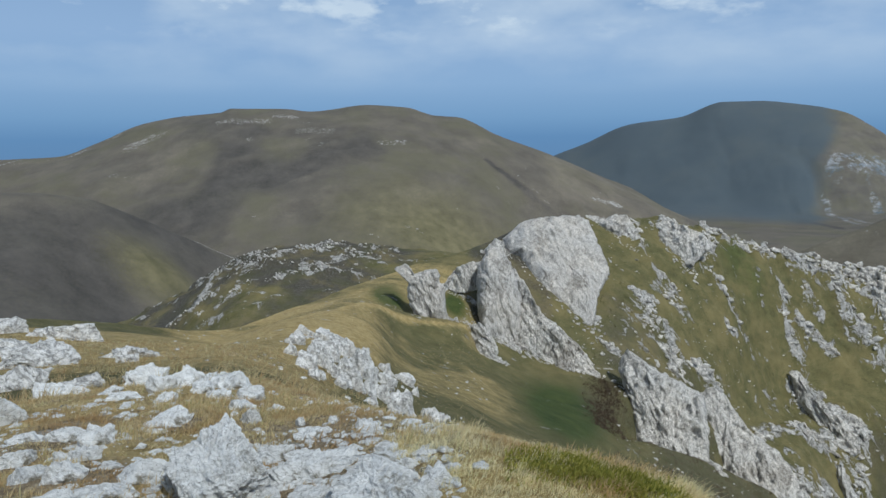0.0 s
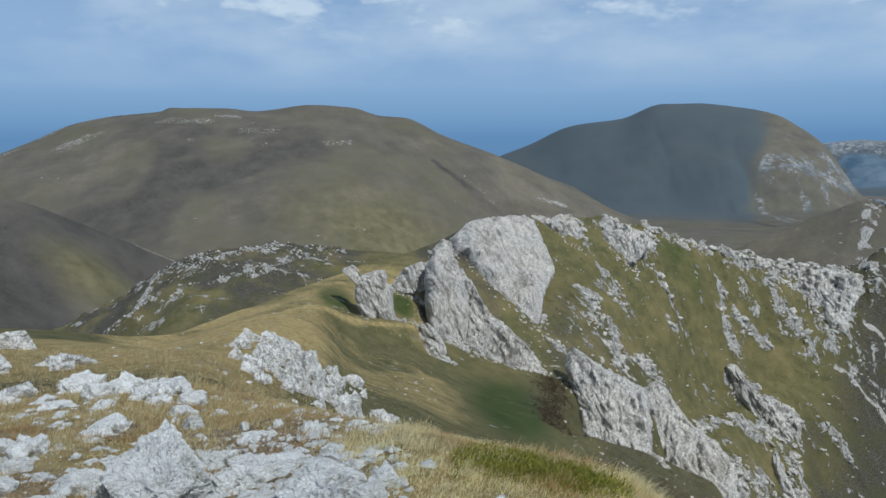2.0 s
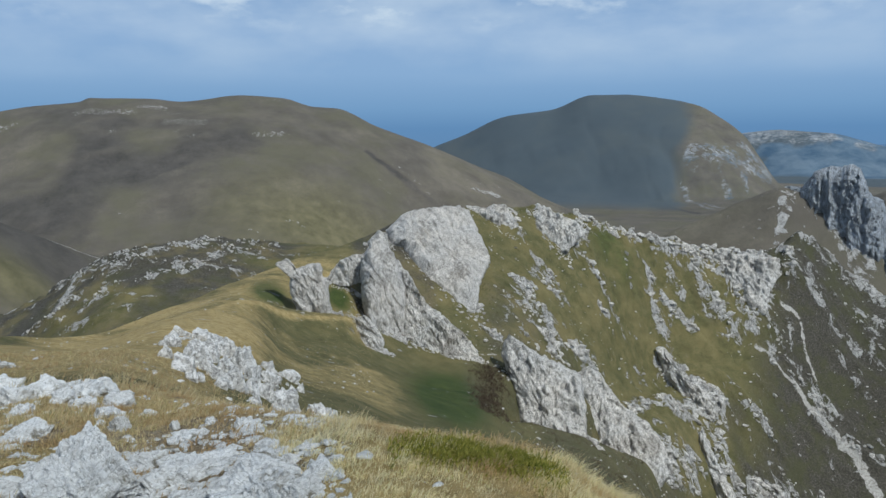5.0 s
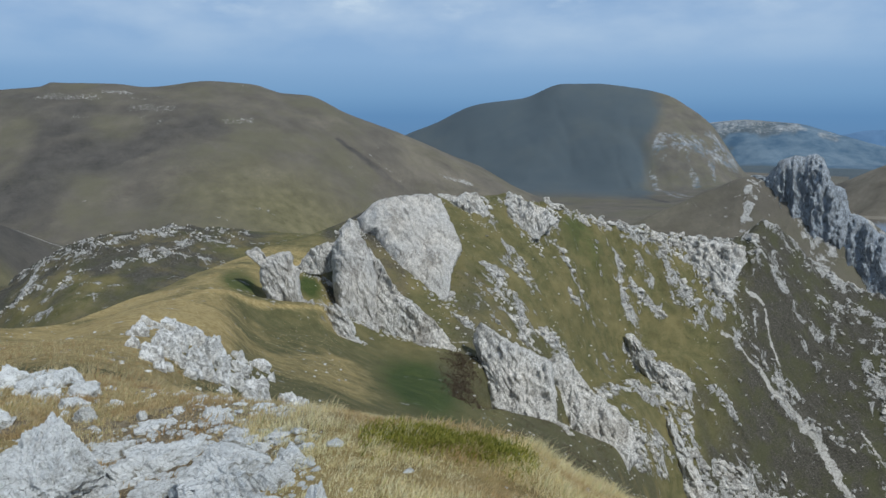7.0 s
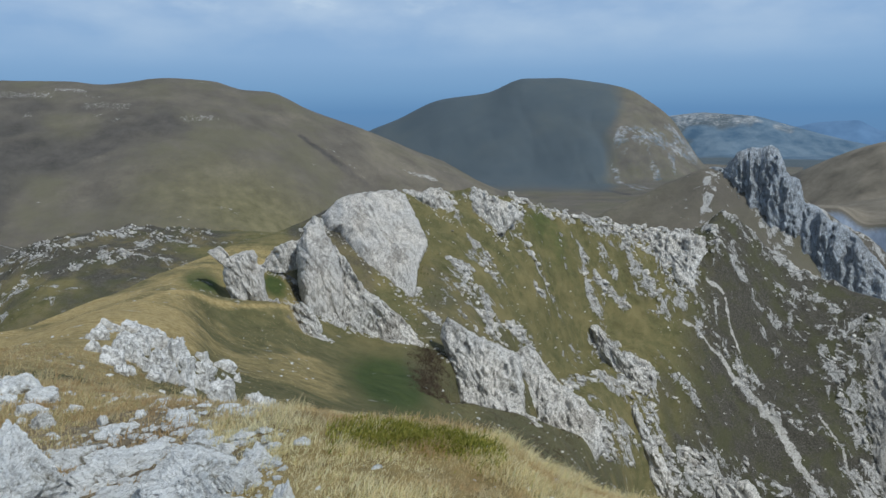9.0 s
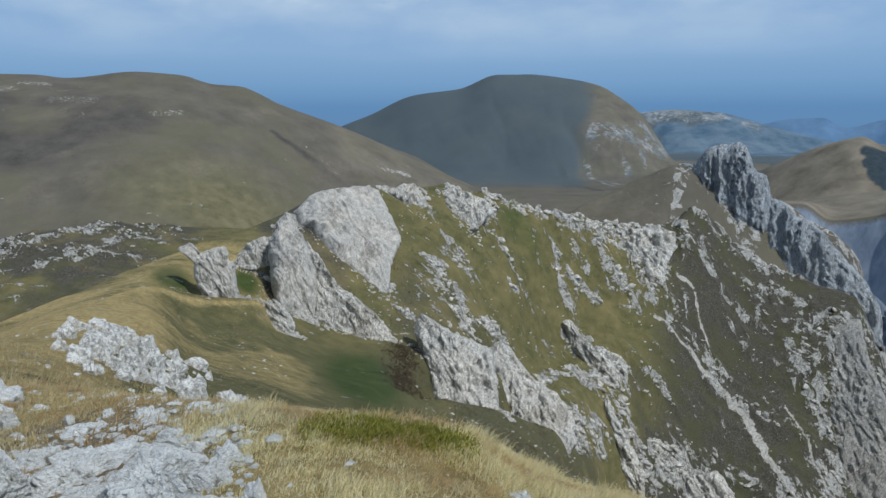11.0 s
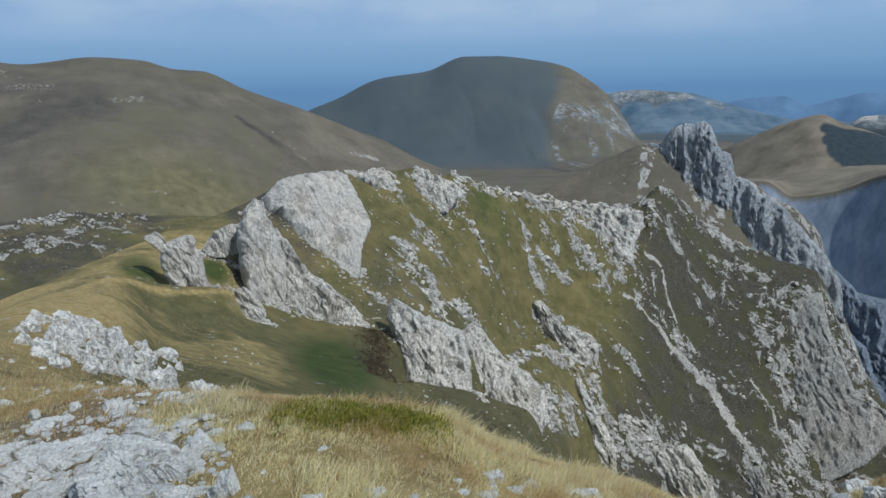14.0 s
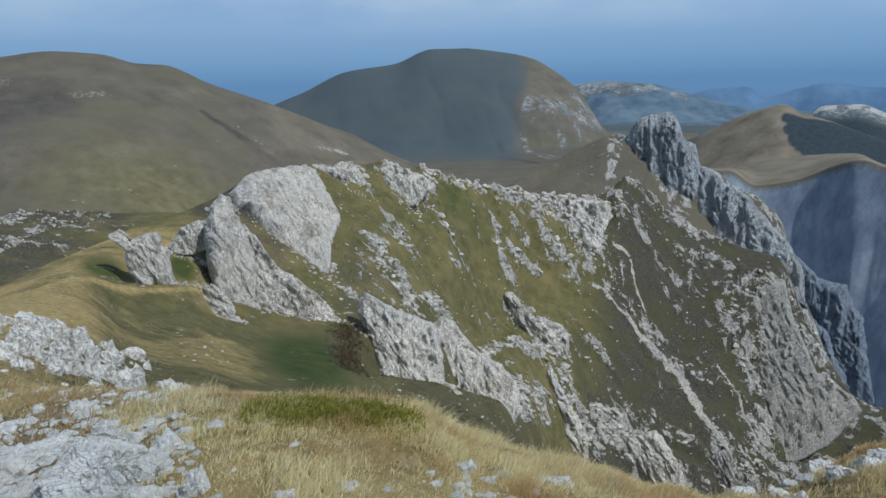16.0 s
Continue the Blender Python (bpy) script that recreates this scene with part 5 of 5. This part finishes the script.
LEFT = ((-35.5, 8.5, 0.34, 0.25, 0.34), (-31.8, 6.9, 0.34, 0.25, 0.12), (-30.0, 6.3, 0.33, 0.25, 0.2), (-30.9, 5.8, 0.27, 0.2, 0.1), (-32.2, 5.3, 0.3, 0.23, 0.16), (-32.3, 5.9, 0.13, 0.1, 0.1),
        (-34.4, 7.1, 0.35, 0.25, 0.09), (-35.2, 6.3, 0.32, 0.24, 0.13), (-29.1, 5.4, 0.14, 0.11, 0.06), (-24.5, 6.9, 0.5, 0.36, 0.11), (-33.4, 4.7, 0.3, 0.24, 0.1), (-34.6, 5.5, 0.26, 0.2, 0.1))
FIELD = ((-16.4, 5.3, 0.38, 0.3, 0.13), (-15.4, 4.6, 0.4, 0.34, 0.14), (-13.0, 5.7, 0.35, 0.26, 0.09), (-12.0, 4.7, 0.44, 0.36, 0.1), (-3.9, 3.7, 0.28, 0.24, 0.1), (-4.4, 3.35, 0.26, 0.2, 0.1), (-19.0, 4.6, 0.22, 0.18, 0.09),
         (-14.2, 5.1, 0.26, 0.22, 0.1), (-17.3, 4.3, 0.26, 0.24, 0.1), (-10.4, 4.9, 0.26, 0.2, 0.08), (-13.4, 4.1, 0.36, 0.3, 0.1), (-16.0, 3.8, 0.34, 0.3, 0.1), (-19.0, 3.7, 0.3, 0.3, 0.1), (-12.0, 3.5, 0.34, 0.3, 0.1))
LOOSE = ((-16.0, 7.3, 0.16, 0.12, 0.09), (-14.1, 6.4, 0.11, 0.09, 0.09), (-11.3, 6.1, 0.11, 0.08, 0.07), (-9.9, 6.8, 0.1, 0.08, 0.06), (-11.2, 8.0, 0.13, 0.1, 0.06), (-8.6, 5.5, 0.18, 0.14, 0.1),
         (-5.3, 4.7, 0.08, 0.06, 0.05), (-4.8, 4.4, 0.15, 0.11, 0.06), (-2.9, 4.1, 0.1, 0.08, 0.05), (-19.5, 6.9, 0.1, 0.08, 0.06), (-17.5, 6.0, 0.11, 0.08, 0.05), (-6.7, 4.8, 0.18, 0.13, 0.07))
VERGE = ((7.2, 2.9, 0.11, 0.08, 0.07), (23.2, 3.7, 0.15, 0.11, 0.06), (31.6, 3.9, 0.24, 0.13, 0.06), (-0.2, 3.2, 0.13, 0.1, 0.12), (42.7, 4.4, 0.27, 0.15, 0.07), (50.3, 8.2, 0.3, 0.2, 0.1), (36.4, 4.2, 0.13, 0.08, 0.04),
         (12.7, 3.0, 0.12, 0.08, 0.04), (-2.3, 3.9, 0.23, 0.17, 0.1), (46.5, 6.0, 0.3, 0.2, 0.1), (52.2, 8.4, 0.34, 0.3, 0.12), (51.4, 7.4, 0.3, 0.2, 0.1),
         (53.6, 7.0, 0.26, 0.2, 0.1), (55.2, 7.2, 0.34, 0.24, 0.13), (56.5, 7.6, 0.4, 0.3, 0.14), (50.9, 6.3, 0.22, 0.16, 0.1), (49.2, 6.6, 0.26, 0.18, 0.1))
seed = 100
for rows, label, group in ((BAND, "weathered white limestone boulder in dry grass", "boulders along the slope"), (STRING, "jagged pale limestone boulder in a line of rocks", "boulders along the slope"),
                           (LEFT, "pale limestone rock bedded in dry grass", "rocks of the summit"), (FIELD, "low pitted limestone rock bedded in gravel", "rocks of the summit"),
                           (LOOSE, "small loose pale stone on the ground", "loose stones"), (VERGE, "small pale limestone rock at the grassy brow", "rocks of the brow")):
    for az, r, w, d, h in rows:
        seed += 1
        grow = 0.86 if rows is FIELD else 0.97
        boulder("boulder", label, az, r, w * grow, d * grow, h * grow, seed, ROCK_NEAR if r < 16 else ROCK_MID, 5 if w / r > 0.065 else 4 if w / r > 0.025 else 3, group=group, pieces=1 if w < 0.17 else 5)
boulder("boulder", "big pointed white limestone boulder with pitted faces", -21.4, 4.5, 0.60, 0.78, 0.36, 48, ROCK_NEAR, 6, 0.15, pieces=1, turn=(-12, 16, 40))
boulder("boulder", "flat smooth light grey stone slab", -27.0, 5.0, 0.40, 0.24, 0.08, 42, ROCK_NEAR, 4, 0.1, pieces=1)
boulder("boulder", "flat dull grey stone sunk in grass", -29.5, 4.75, 0.44, 0.26, 0.09, 43, ROCK_NEAR, 4, pieces=1)
boulder("boulder", "broad white limestone block with a pitted top and a sharp side", -7.6, 4.0, 0.60, 1.0, 0.17, 44, ROCK_NEAR, 6, 0.25, pieces=3, turn=(-9, 3, 4))
boulder("boulder", "broad low white limestone rock full of cracks", -10.2, 3.3, 0.5, 0.46, 0.12, 45, ROCK_NEAR, 5, pieces=4)
boulder("boulder", "low rough limestone rock beside gravel", -13.6, 4.6, 0.44, 0.38, 0.11, 46, ROCK_NEAR, 5, pieces=4)

# ---- the outcrop on the near flank of the spur ----
OUTCROP = ((-13.6, 64.2, 2.3, 1.7, 0.9), (-12.0, 62.1, 2.9, 2.2, 1.4), (-10.5, 56.8, 3.6, 2.8, 2.0), (-9.0, 51.3, 2.4, 1.8, 1.8), (-13.5, 41.1, 2.1, 1.6, 1.2), (-12.1, 46.9, 2.3, 1.6, 1.6), (-9.7, 43.0, 2.6, 2.0, 1.5),
           (-14.1, 54.9, 1.7, 1.3, 1.1), (-6.8, 61.2, 1.9, 1.5, 1.2), (-5.1, 66.0, 2.5, 1.9, 1.2), (-4.2, 60.0, 1.0, 0.8, 0.9), (-6.8, 52.2, 2.2, 1.7, 1.2), (-7.2, 45.5, 2.0, 1.5, 1.3), (-5.6, 47.0, 2.4, 1.9, 1.5),
           (-4.7, 46.0, 1.1, 0.9, 1.0), (-11.1, 45.0, 1.5, 1.1, 1.1), (-8.1, 49.0, 1.6, 1.2, 1.4))
OUTCROP_LOW = ((-2.8, 49.0, 1.9, 1.4, 1.3), (-2.0, 50.0, 1.1, 0.9, 0.9), (-14.7, 47.6, 1.3, 1.0, 0.8), (-11.4, 52.0, 2.2, 1.8, 1.5), (-12.8, 51.0, 1.8, 1.5, 1.2), (-10.2, 48.0, 2.0, 1.7, 1.6), (-5.0, 53.0, 1.4, 1.1, 1.0),
               (-6.0, 43.5, 1.2, 1.0, 0.8), (-8.4, 44.0, 1.4, 1.1, 1.0), (-3.6, 46.5, 0.8, 0.7, 0.6), (-9.6, 58.0, 1.6, 1.3, 1.1), (-1.4, 52.0, 0.7, 0.6, 0.5), (-7.9, 40.0, 1.1, 0.9, 0.7), (-6.4, 39.5, 1.0, 0.8, 0.7))
bx, by = plan(-9.0, 52.0)
base = Vector((float(bx), float(by), height_at(-9, 52)))
outcrop = tagged(new("rock_outcrop"), "cluster of weathered pale limestone blocks on the grassy spur", "outcrop")
outcrop.location = base
rng = random.Random(61)
OUTCROP_SMALL = []
for az, r, w, d, h in OUTCROP * 2:
    k = rng.uniform(0.28, 0.5)
    OUTCROP_SMALL.append((az + rng.uniform(-1.5, 1.5), r - rng.uniform(-1.0, 5.0), w * k, d * k, h * k))
for az, r, w, d, h in OUTCROP + OUTCROP_LOW + tuple(OUTCROP_SMALL):
    seed += 1
    boulder("rock", "", az, r, w * 0.76, d * 0.8, h * 0.9, seed, ROCK_MID, 4 if w > 1.4 else 3, 0.35, outcrop, base, pieces=5)


# ---- loose stones on the slopes ----
def stones(name, label, spots, sizes, seed, material):
    rng = np.random.RandomState(seed)
    v, f = BALLS[1]
    n = len(spots)
    az, r = spots[:, 0], spots[:, 1]
    x, y = plan(az, r)
    z = relief(az, r)
    shape = v[None] * (1 + 0.35 * rng.uniform(-1, 1, (n, len(v), 1)))
    shape = shape * (sizes[:, None, None] * np.stack([rng.uniform(0.7, 1.3, n), rng.uniform(0.7, 1.3, n), rng.uniform(0.3, 0.55, n)], 1)[:, None])
    verts = shape + np.stack([x, y, z + 0.04 * sizes], 1)[:, None]
    faces = f[None] + (np.arange(n) * len(v))[:, None, None]
    return tagged(new(name, mesh_of(name, verts.reshape(-1, 3), faces.reshape(-1, 3), material, False)), label, "stones", kind="stuff")


rng = np.random.RandomState(5)
spots = np.column_stack([rng.uniform(9, 54, 60000), rng.uniform(135, 290, 60000)])
sx, sy = plan(spots[:, 0], spots[:, 1])
keep = rng.uniform(0, 1, len(spots)) < 0.16 * step(-0.1, 0.5, fbm(sx / 14, sy / 8, 91, 3)) + 0.012
spots = spots[keep][:1500]
stones("slope_stones", "pale stones scattered on the ravine side", spots, 0.12 + 0.6 * rng.uniform(0, 1, len(spots)) ** 4, 6, ROCK_CRAG)
spots = np.column_stack([rng.uniform(13, 34, 900), rng.uniform(58, 150, 900)])
sx, sy = plan(spots[:, 0], spots[:, 1])
spots = spots[fbm(sx / 7, sy / 7, 108, 3) > -0.05][:420]
stones("bank_stones", "pale stones among the brown scrub below the bluffs", spots, 0.06 + 0.34 * rng.uniform(0, 1, len(spots)) ** 3, 9, ROCK_CRAG)
spots = np.column_stack([rng.uniform(-24, 2, 9000), rng.uniform(28, 128, 9000)])
sx, sy = plan(spots[:, 0], spots[:, 1])
spots = spots[(fbm(sx / 9, sy / 9, 92, 3) > 0.18) & (rng.uniform(0, 1, len(spots)) < 0.3)][:240]
stones("spur_stones", "pale stones scattered over the grassy spur", spots, 0.04 + 0.2 * rng.uniform(0, 1, len(spots)) ** 3, 7, ROCK_MID)
spots = np.column_stack([np.concatenate([rng.uniform(-38, 0, 3000), rng.uniform(-20, -1, 1500), rng.normal(25.5, 2.2, 110), rng.uniform(0, 52, 120)]), np.concatenate([rng.uniform(2.2, 9, 3000), rng.uniform(2.7, 5.6, 1500), rng.normal(3.2, 0.18, 110), rng.uniform(2.3, 4.6, 120)])])
sx, sy = plan(spots[:, 0], spots[:, 1])
spots = spots[(fbm(sx / 0.8, sy / 0.8, 93, 3) > -0.1) | (spots[:, 0] > 0)]
stones("summit_gravel", "small pale limestone gravel among the rocks", spots, 0.008 + 0.06 * rng.uniform(0, 1, len(spots)) ** 4, 8, ROCK_NEAR)


def block_shape(size, rng):
    """One angular block round its own middle."""
    v, f = BALLS[1]
    nrm = rng.normal(size=(9, 3))
    nrm /= np.linalg.norm(nrm, axis=1)[:, None]
    c = v @ nrm.T
    reach = np.where(c > 0.1, rng.uniform(0.5, 0.95, 9) / np.maximum(c, 0.1), 1.3).min(1)
    p = v * np.minimum(reach, 1.3)[:, None] * np.array([1.1, 0.65, 0.65]) * rng.uniform(0.7, 1.35, 3)
    turn = np.array(Euler((rng.uniform(-0.5, 0.5), rng.uniform(-0.1, 0.7), -0.64 + rng.normal(0, 0.4))).to_matrix())
    return p @ turn.T * size


def blocks_mesh(name, x, y, z, size, rng, material):
    """Angular blocks of the given sizes as one mesh."""
    v, f = BALLS[1]
    n = len(x)
    verts = [block_shape(size[i], rng) + np.array([x[i], y[i], z[i] + 0.05 * size[i]]) for i in range(n)]
    faces = (f[None] + (np.arange(n) * len(v))[:, None, None]).reshape(-1, 3)
    return mesh_of(name, np.vstack(verts), faces, material, False)


def blocks(name, label, x, y, z, size, rng, material):
    return tagged(new(name, blocks_mesh(name, x, y, z, size, rng, material)), label, "rocks", kind="stuff")


def crag_rubble():
    """Blocks broken from each crag, round its foot and flanks: the large ones singly, the rest as rubble."""
    rng = np.random.RandomState(77)
    for ob, bearing, (rb, zb), (rt, zt), edge, block, material in EDGES:
        if rb > 450:
            continue
        far = rb > 300
        u, w = (np.repeat(edge[:, i], 2) + rng.normal(0, 0.75 * block, 2 * len(edge)) for i in (0, 1))
        size = math.hypot(rt - rb, zt - zb)
        b = radians(bearing)
        ahead = rb + w * (rt - rb) / size
        x, y = math.sin(b) * ahead + math.cos(b) * u, math.cos(b) * ahead - math.sin(b) * u
        z = relief(np.degrees(np.arctan2(x, y)), np.hypot(x, y))
        ok = (np.abs(z - zb - w * (zt - zb) / size) < (14 if far else 3.5)) & (rng.uniform(0, 1, len(x)) < 0.55)
        x, y, z = (q[ok] - o for q, o in zip((x, y, z), ob.location))
        if len(x) < 16:
            continue
        sizes = np.sort(block * (0.12 + 0.5 * rng.uniform(0, 1, len(x)) ** 2.2))[::-1]
        for i in range(12):
            piece = new("block", mesh_of("block", block_shape(sizes[i], rng), BALLS[1][1], material, False))
            piece.parent, piece.location = ob, (x[i], y[i], z[i] + 0.05 * sizes[i])
        rest = new("rubble", blocks_mesh("rubble", x[12:], y[12:], z[12:], sizes[12:], rng, material))
        rest.parent = ob
        tagged(rest, "broken limestone rubble", kind="stuff")


crag_rubble()


def broken_rock(name, label, az_lo, az_hi, r_lo, r_hi, tries, most, scale, seed, material):
    """Angular blocks standing out wherever the land is bare rock."""
    rng = np.random.RandomState(seed)
    az, r = rng.uniform(az_lo, az_hi, tries), rng.uniform(r_lo, r_hi, tries)
    x, y = plan(az, r)
    rock = bare_rock(az, r, x, y)
    ok = rng.uniform(0, 1, tries) < np.clip((rock - 0.22) * 1.5, 0, 1) ** 1.5
    az, r, x, y, rock = (q[ok][:most] for q in (az, r, x, y, rock))
    z = relief(az, r, rock)
    size = scale * (0.35 + 1.0 * rng.uniform(0, 1, len(az)) ** 2.5) * (0.6 + 0.8 * rock)
    return blocks(name, label, x, y, z, size, rng, material)


broken_rock("rib_rocks", "broken pale limestone standing out of the steep grass", 10, 36, 140, 275, 60000, 2000, 1.15, 31, ROCK_CRAG)
broken_rock("rib_rocks", "broken grey limestone above the ravine floor", 36, 54, 190, 292, 40000, 800, 1.0, 32, ROCK_CRAG)
broken_rock("rib_rocks", "low broken limestone on the rounded knoll", -24, 0, 180, 245, 30000, 420, 0.6, 33, ROCK_CRAG)


# ---- dry grass of the summit ----
def blades(name, label, roots, lengths, width, spread, material, seed, droop=0.5):
    rng = np.random.RandomState(seed)
    n = len(roots)
    turn = rng.uniform(0, 2 * np.pi, n)
    lean = np.abs(rng.normal(0, spread, n))
    dx, dy = np.cos(turn) * np.sin(lean) + 0.22, np.sin(turn) * np.sin(lean) - 0.05
    dz = np.cos(lean)
    side = np.stack([-np.sin(turn + rng.uniform(-1, 1, n)), np.cos(turn), np.zeros(n)], 1) * (width * rng.uniform(0.6, 1.3, n))[:, None]
    way = np.stack([dx, dy, dz], 1)
    fall = np.stack([dx * droop, dy * droop, np.full(n, -0.25 * droop)], 1)
    L = lengths[:, None]
    p0, p1, p2 = roots, roots + way * L * 0.55, roots + way * L * 0.92 + fall * L * 0.5
    verts = np.stack([p0 - side, p0 + side, p1 + side * 0.8, p1 - side * 0.8, p2], 1).reshape(-1, 3)
    b = (np.arange(n) * 5)[:, None]
    quads, tris = (b + np.array([0, 1, 2, 3])), (b + np.array([3, 2, 4]))
    me = bpy.data.meshes.new(name)
    me.vertices.add(len(verts))
    me.vertices.foreach_set("co", verts.astype(np.float32).ravel())
    loops = np.concatenate([quads, tris], 1).ravel()
    me.loops.add(len(loops))
    me.loops.foreach_set("vertex_index", loops.astype(np.int32))
    me.polygons.add(2 * n)
    starts = np.stack([np.arange(n) * 7, np.arange(n) * 7 + 4], 1).ravel()
    me.polygons.foreach_set("loop_start", starts.astype(np.int32))
    me.update(calc_edges=True)
    me.materials.append(material)
    return tagged(new(name, me), label, "grass", kind="stuff")


def tufts(count, az_lo, az_hi, r_lo, r_hi, per, seed, keep):
    rng = np.random.RandomState(seed)
    az, r = rng.uniform(az_lo, az_hi, count), np.sqrt(rng.uniform(r_lo ** 2, r_hi ** 2, count))
    x, y = plan(az, r)
    ok = keep(az, r, x, y, rng.uniform(0, 1, count))
    x, y = x[ok], y[ok]
    tall = rng.uniform(0.6, 1.3, len(x)) * (0.45 + 1.1 * step(-0.4, 0.5, fbm(x / 0.45, y / 0.45, seed + 60, 3)))
    X = (x[:, None] + rng.normal(0, 0.022, (len(x), per)) * (1 + 0.04 * r[ok][:, None])).ravel()
    Y = (y[:, None] + rng.normal(0, 0.022, (len(x), per)) * (1 + 0.04 * r[ok][:, None])).ravel()
    A, R = np.degrees(np.arctan2(X, Y)), np.hypot(X, Y)
    roots = np.column_stack([X, Y, relief(A, R) - 0.01])
    return roots, np.repeat(tall, per) * rng.uniform(0.6, 1.15, len(X))


ROCKS = np.array([[*plan(a, r), max(w, d) * 0.5] for rows in (BAND, STRING, LEFT, FIELD) for a, r, w, d, h in rows] + [[*plan(-21.4, 4.55), 0.26], [*plan(-7.6, 3.75), 0.3], [*plan(-7.6, 4.2), 0.3], [*plan(-10.2, 3.3), 0.24], [*plan(-13.6, 4.6), 0.2], [*plan(-27, 5), 0.18]])


def clear_of_rocks(x, y):
    d = np.full_like(x, 9.0)
    for rx, ry, rr in ROCKS:
        d = np.minimum(d, np.hypot(x - rx, y - ry) - rr)
    return d > 0.0


def left_grass(az, r, x, y, luck):
    stony = np.exp(-((az + 12) / 6.5) ** 2 - ((r - 4.2) / 1.3) ** 2)
    return clear_of_rocks(x, y) & (luck < (0.45 + 0.6 * step(-0.3, 0.3, fbm(x / 0.7, y / 0.7, 95, 3))) * (1 - 0.6 * stony))


def brow_grass(az, r, x, y, luck):
    bare = np.exp(-((az - 25.5) / 4) ** 2 - ((r - 3.2) / 0.28) ** 2) + np.exp(-((az - 8) / 3.5) ** 2 - ((r - 3.6) / 0.3) ** 2) * 0.6
    bare = 0.6 * bare + 0.95 * np.exp(-((az - 11.5) / 7.2) ** 4) * step(4.0, 4.2, r)
    return clear_of_rocks(x, y) & (luck < (0.5 + 0.6 * step(-0.3, 0.3, fbm(x / 0.6, y / 0.6, 96, 3))) * (1 - 0.8 * bare))


roots, tall = tufts(15000, -40, -3, 2.4, 14, 9, 1, left_grass)
blades("dry_grass", "short golden brown dry grass between the rocks", roots, 0.085 * tall, 0.0034, 0.85, TAWNY, 2)
roots, tall = tufts(7000, -36, -4, 2.8, 8.5, 9, 21, left_grass)
blades("dry_grass", "low matted tawny grass among the summit rocks", roots, 0.055 * tall, 0.0030, 1.0, TAWNY, 22)
roots, tall = tufts(8200, -6, 60, 2.2, 5.6, 17, 3, brow_grass)
blades("dry_grass", "long straw-coloured dry grass on the brow", roots, 0.085 * tall, 0.0018, 0.8, STRAW, 4)
roots, tall = tufts(4200, 44, 62, 4, 10, 12, 11, lambda az, r, x, y, luck: luck < 0.25 + 0.6 * step(0.0, 0.4, fbm(x / 1.2, y / 1.2, 101, 3)))
blades("dry_grass", "brownish dry grass above the ravine", roots, 0.10 * tall, 0.004, 0.8, TAWNY, 12)
roots, tall = tufts(5200, -40, -8, 11, 50, 8, 5, lambda az, r, x, y, luck: luck < 0.9)
blades("dry_grass", "golden dry grass far down the spur", roots, 0.22 * tall, 0.008, 0.6, TAWNY, 6)


roots, tall = tufts(5000, -18, 2, 40, 122, 5, 15, lambda az, r, x, y, luck: luck < 0.35 + 0.6 * step(-0.2, 0.3, fbm(x / 6, y / 6, 99, 3)))
blades("dry_grass", "short tufts of dry grass on the bank of the hollow", roots, 0.11 * tall, 0.012, 0.8, TAWNY, 16)
roots, tall = tufts(6500, 8, 52, 135, 285, 6, 17, lambda az, r, x, y, luck: luck < 0.15 + 0.8 * step(0.0, 0.4, fbm(x / 9, y / 9, 100, 3)))
blades("scrub", "dark low scrub dotted over the ravine side", roots, 0.28 * tall, 0.07, 0.9, SCRUB, 18)


def hollow_scrub(az, r, x, y, luck):
    return luck < 0.9 * np.exp(-((az - 12.2 - 0.6 * fbm(x / 3, y / 3, 102, 2)) / 1.1) ** 2)


roots, tall = tufts(6000, 9.5, 15, 96, 131, 7, 25, hollow_scrub)
blades("scrub", "brown dry scrub at the rim of the green hollow", roots, 0.30 * tall, 0.035, 0.9, BROWN, 26)
roots, tall = tufts(7000, 13, 33, 62, 150, 7, 27, lambda az, r, x, y, luck: luck < 0.2 + 0.7 * step(-0.1, 0.3, fbm(x / 5, y / 5, 107, 3)))
blades("scrub", "brown scrub on the slope below the bluffs", roots, 0.22 * tall, 0.03, 0.9, BROWN, 28)


# ---- low juniper along the brow ----
def juniper():
    rng = np.random.RandomState(9)
    az = rng.normal(0, 1, 9600)
    az = 11.5 + 3.8 * az[np.abs(az) < 2.1]
    r = 4.35 + rng.normal(0, 0.17, len(az)) - 0.002 * (az - 9) ** 2
    x, y = plan(az, r)
    lift = 0.085 * (0.5 + 0.5 * fbm(x / 0.25, y / 0.25, 97, 3)) * rng.uniform(0, 1, len(az)) ** 0.6
    roots = np.column_stack([x, y, relief(az, r) + lift])
    ob = blades("juniper_shrub", "low mat of bright green juniper at the grassy brow", roots, rng.uniform(0.02, 0.045, len(az)), 0.004, 0.9, NEEDLES, 10, 0.3)
    ob["category"], ob["kind"] = "shrub", "thing"
    return ob


juniper()
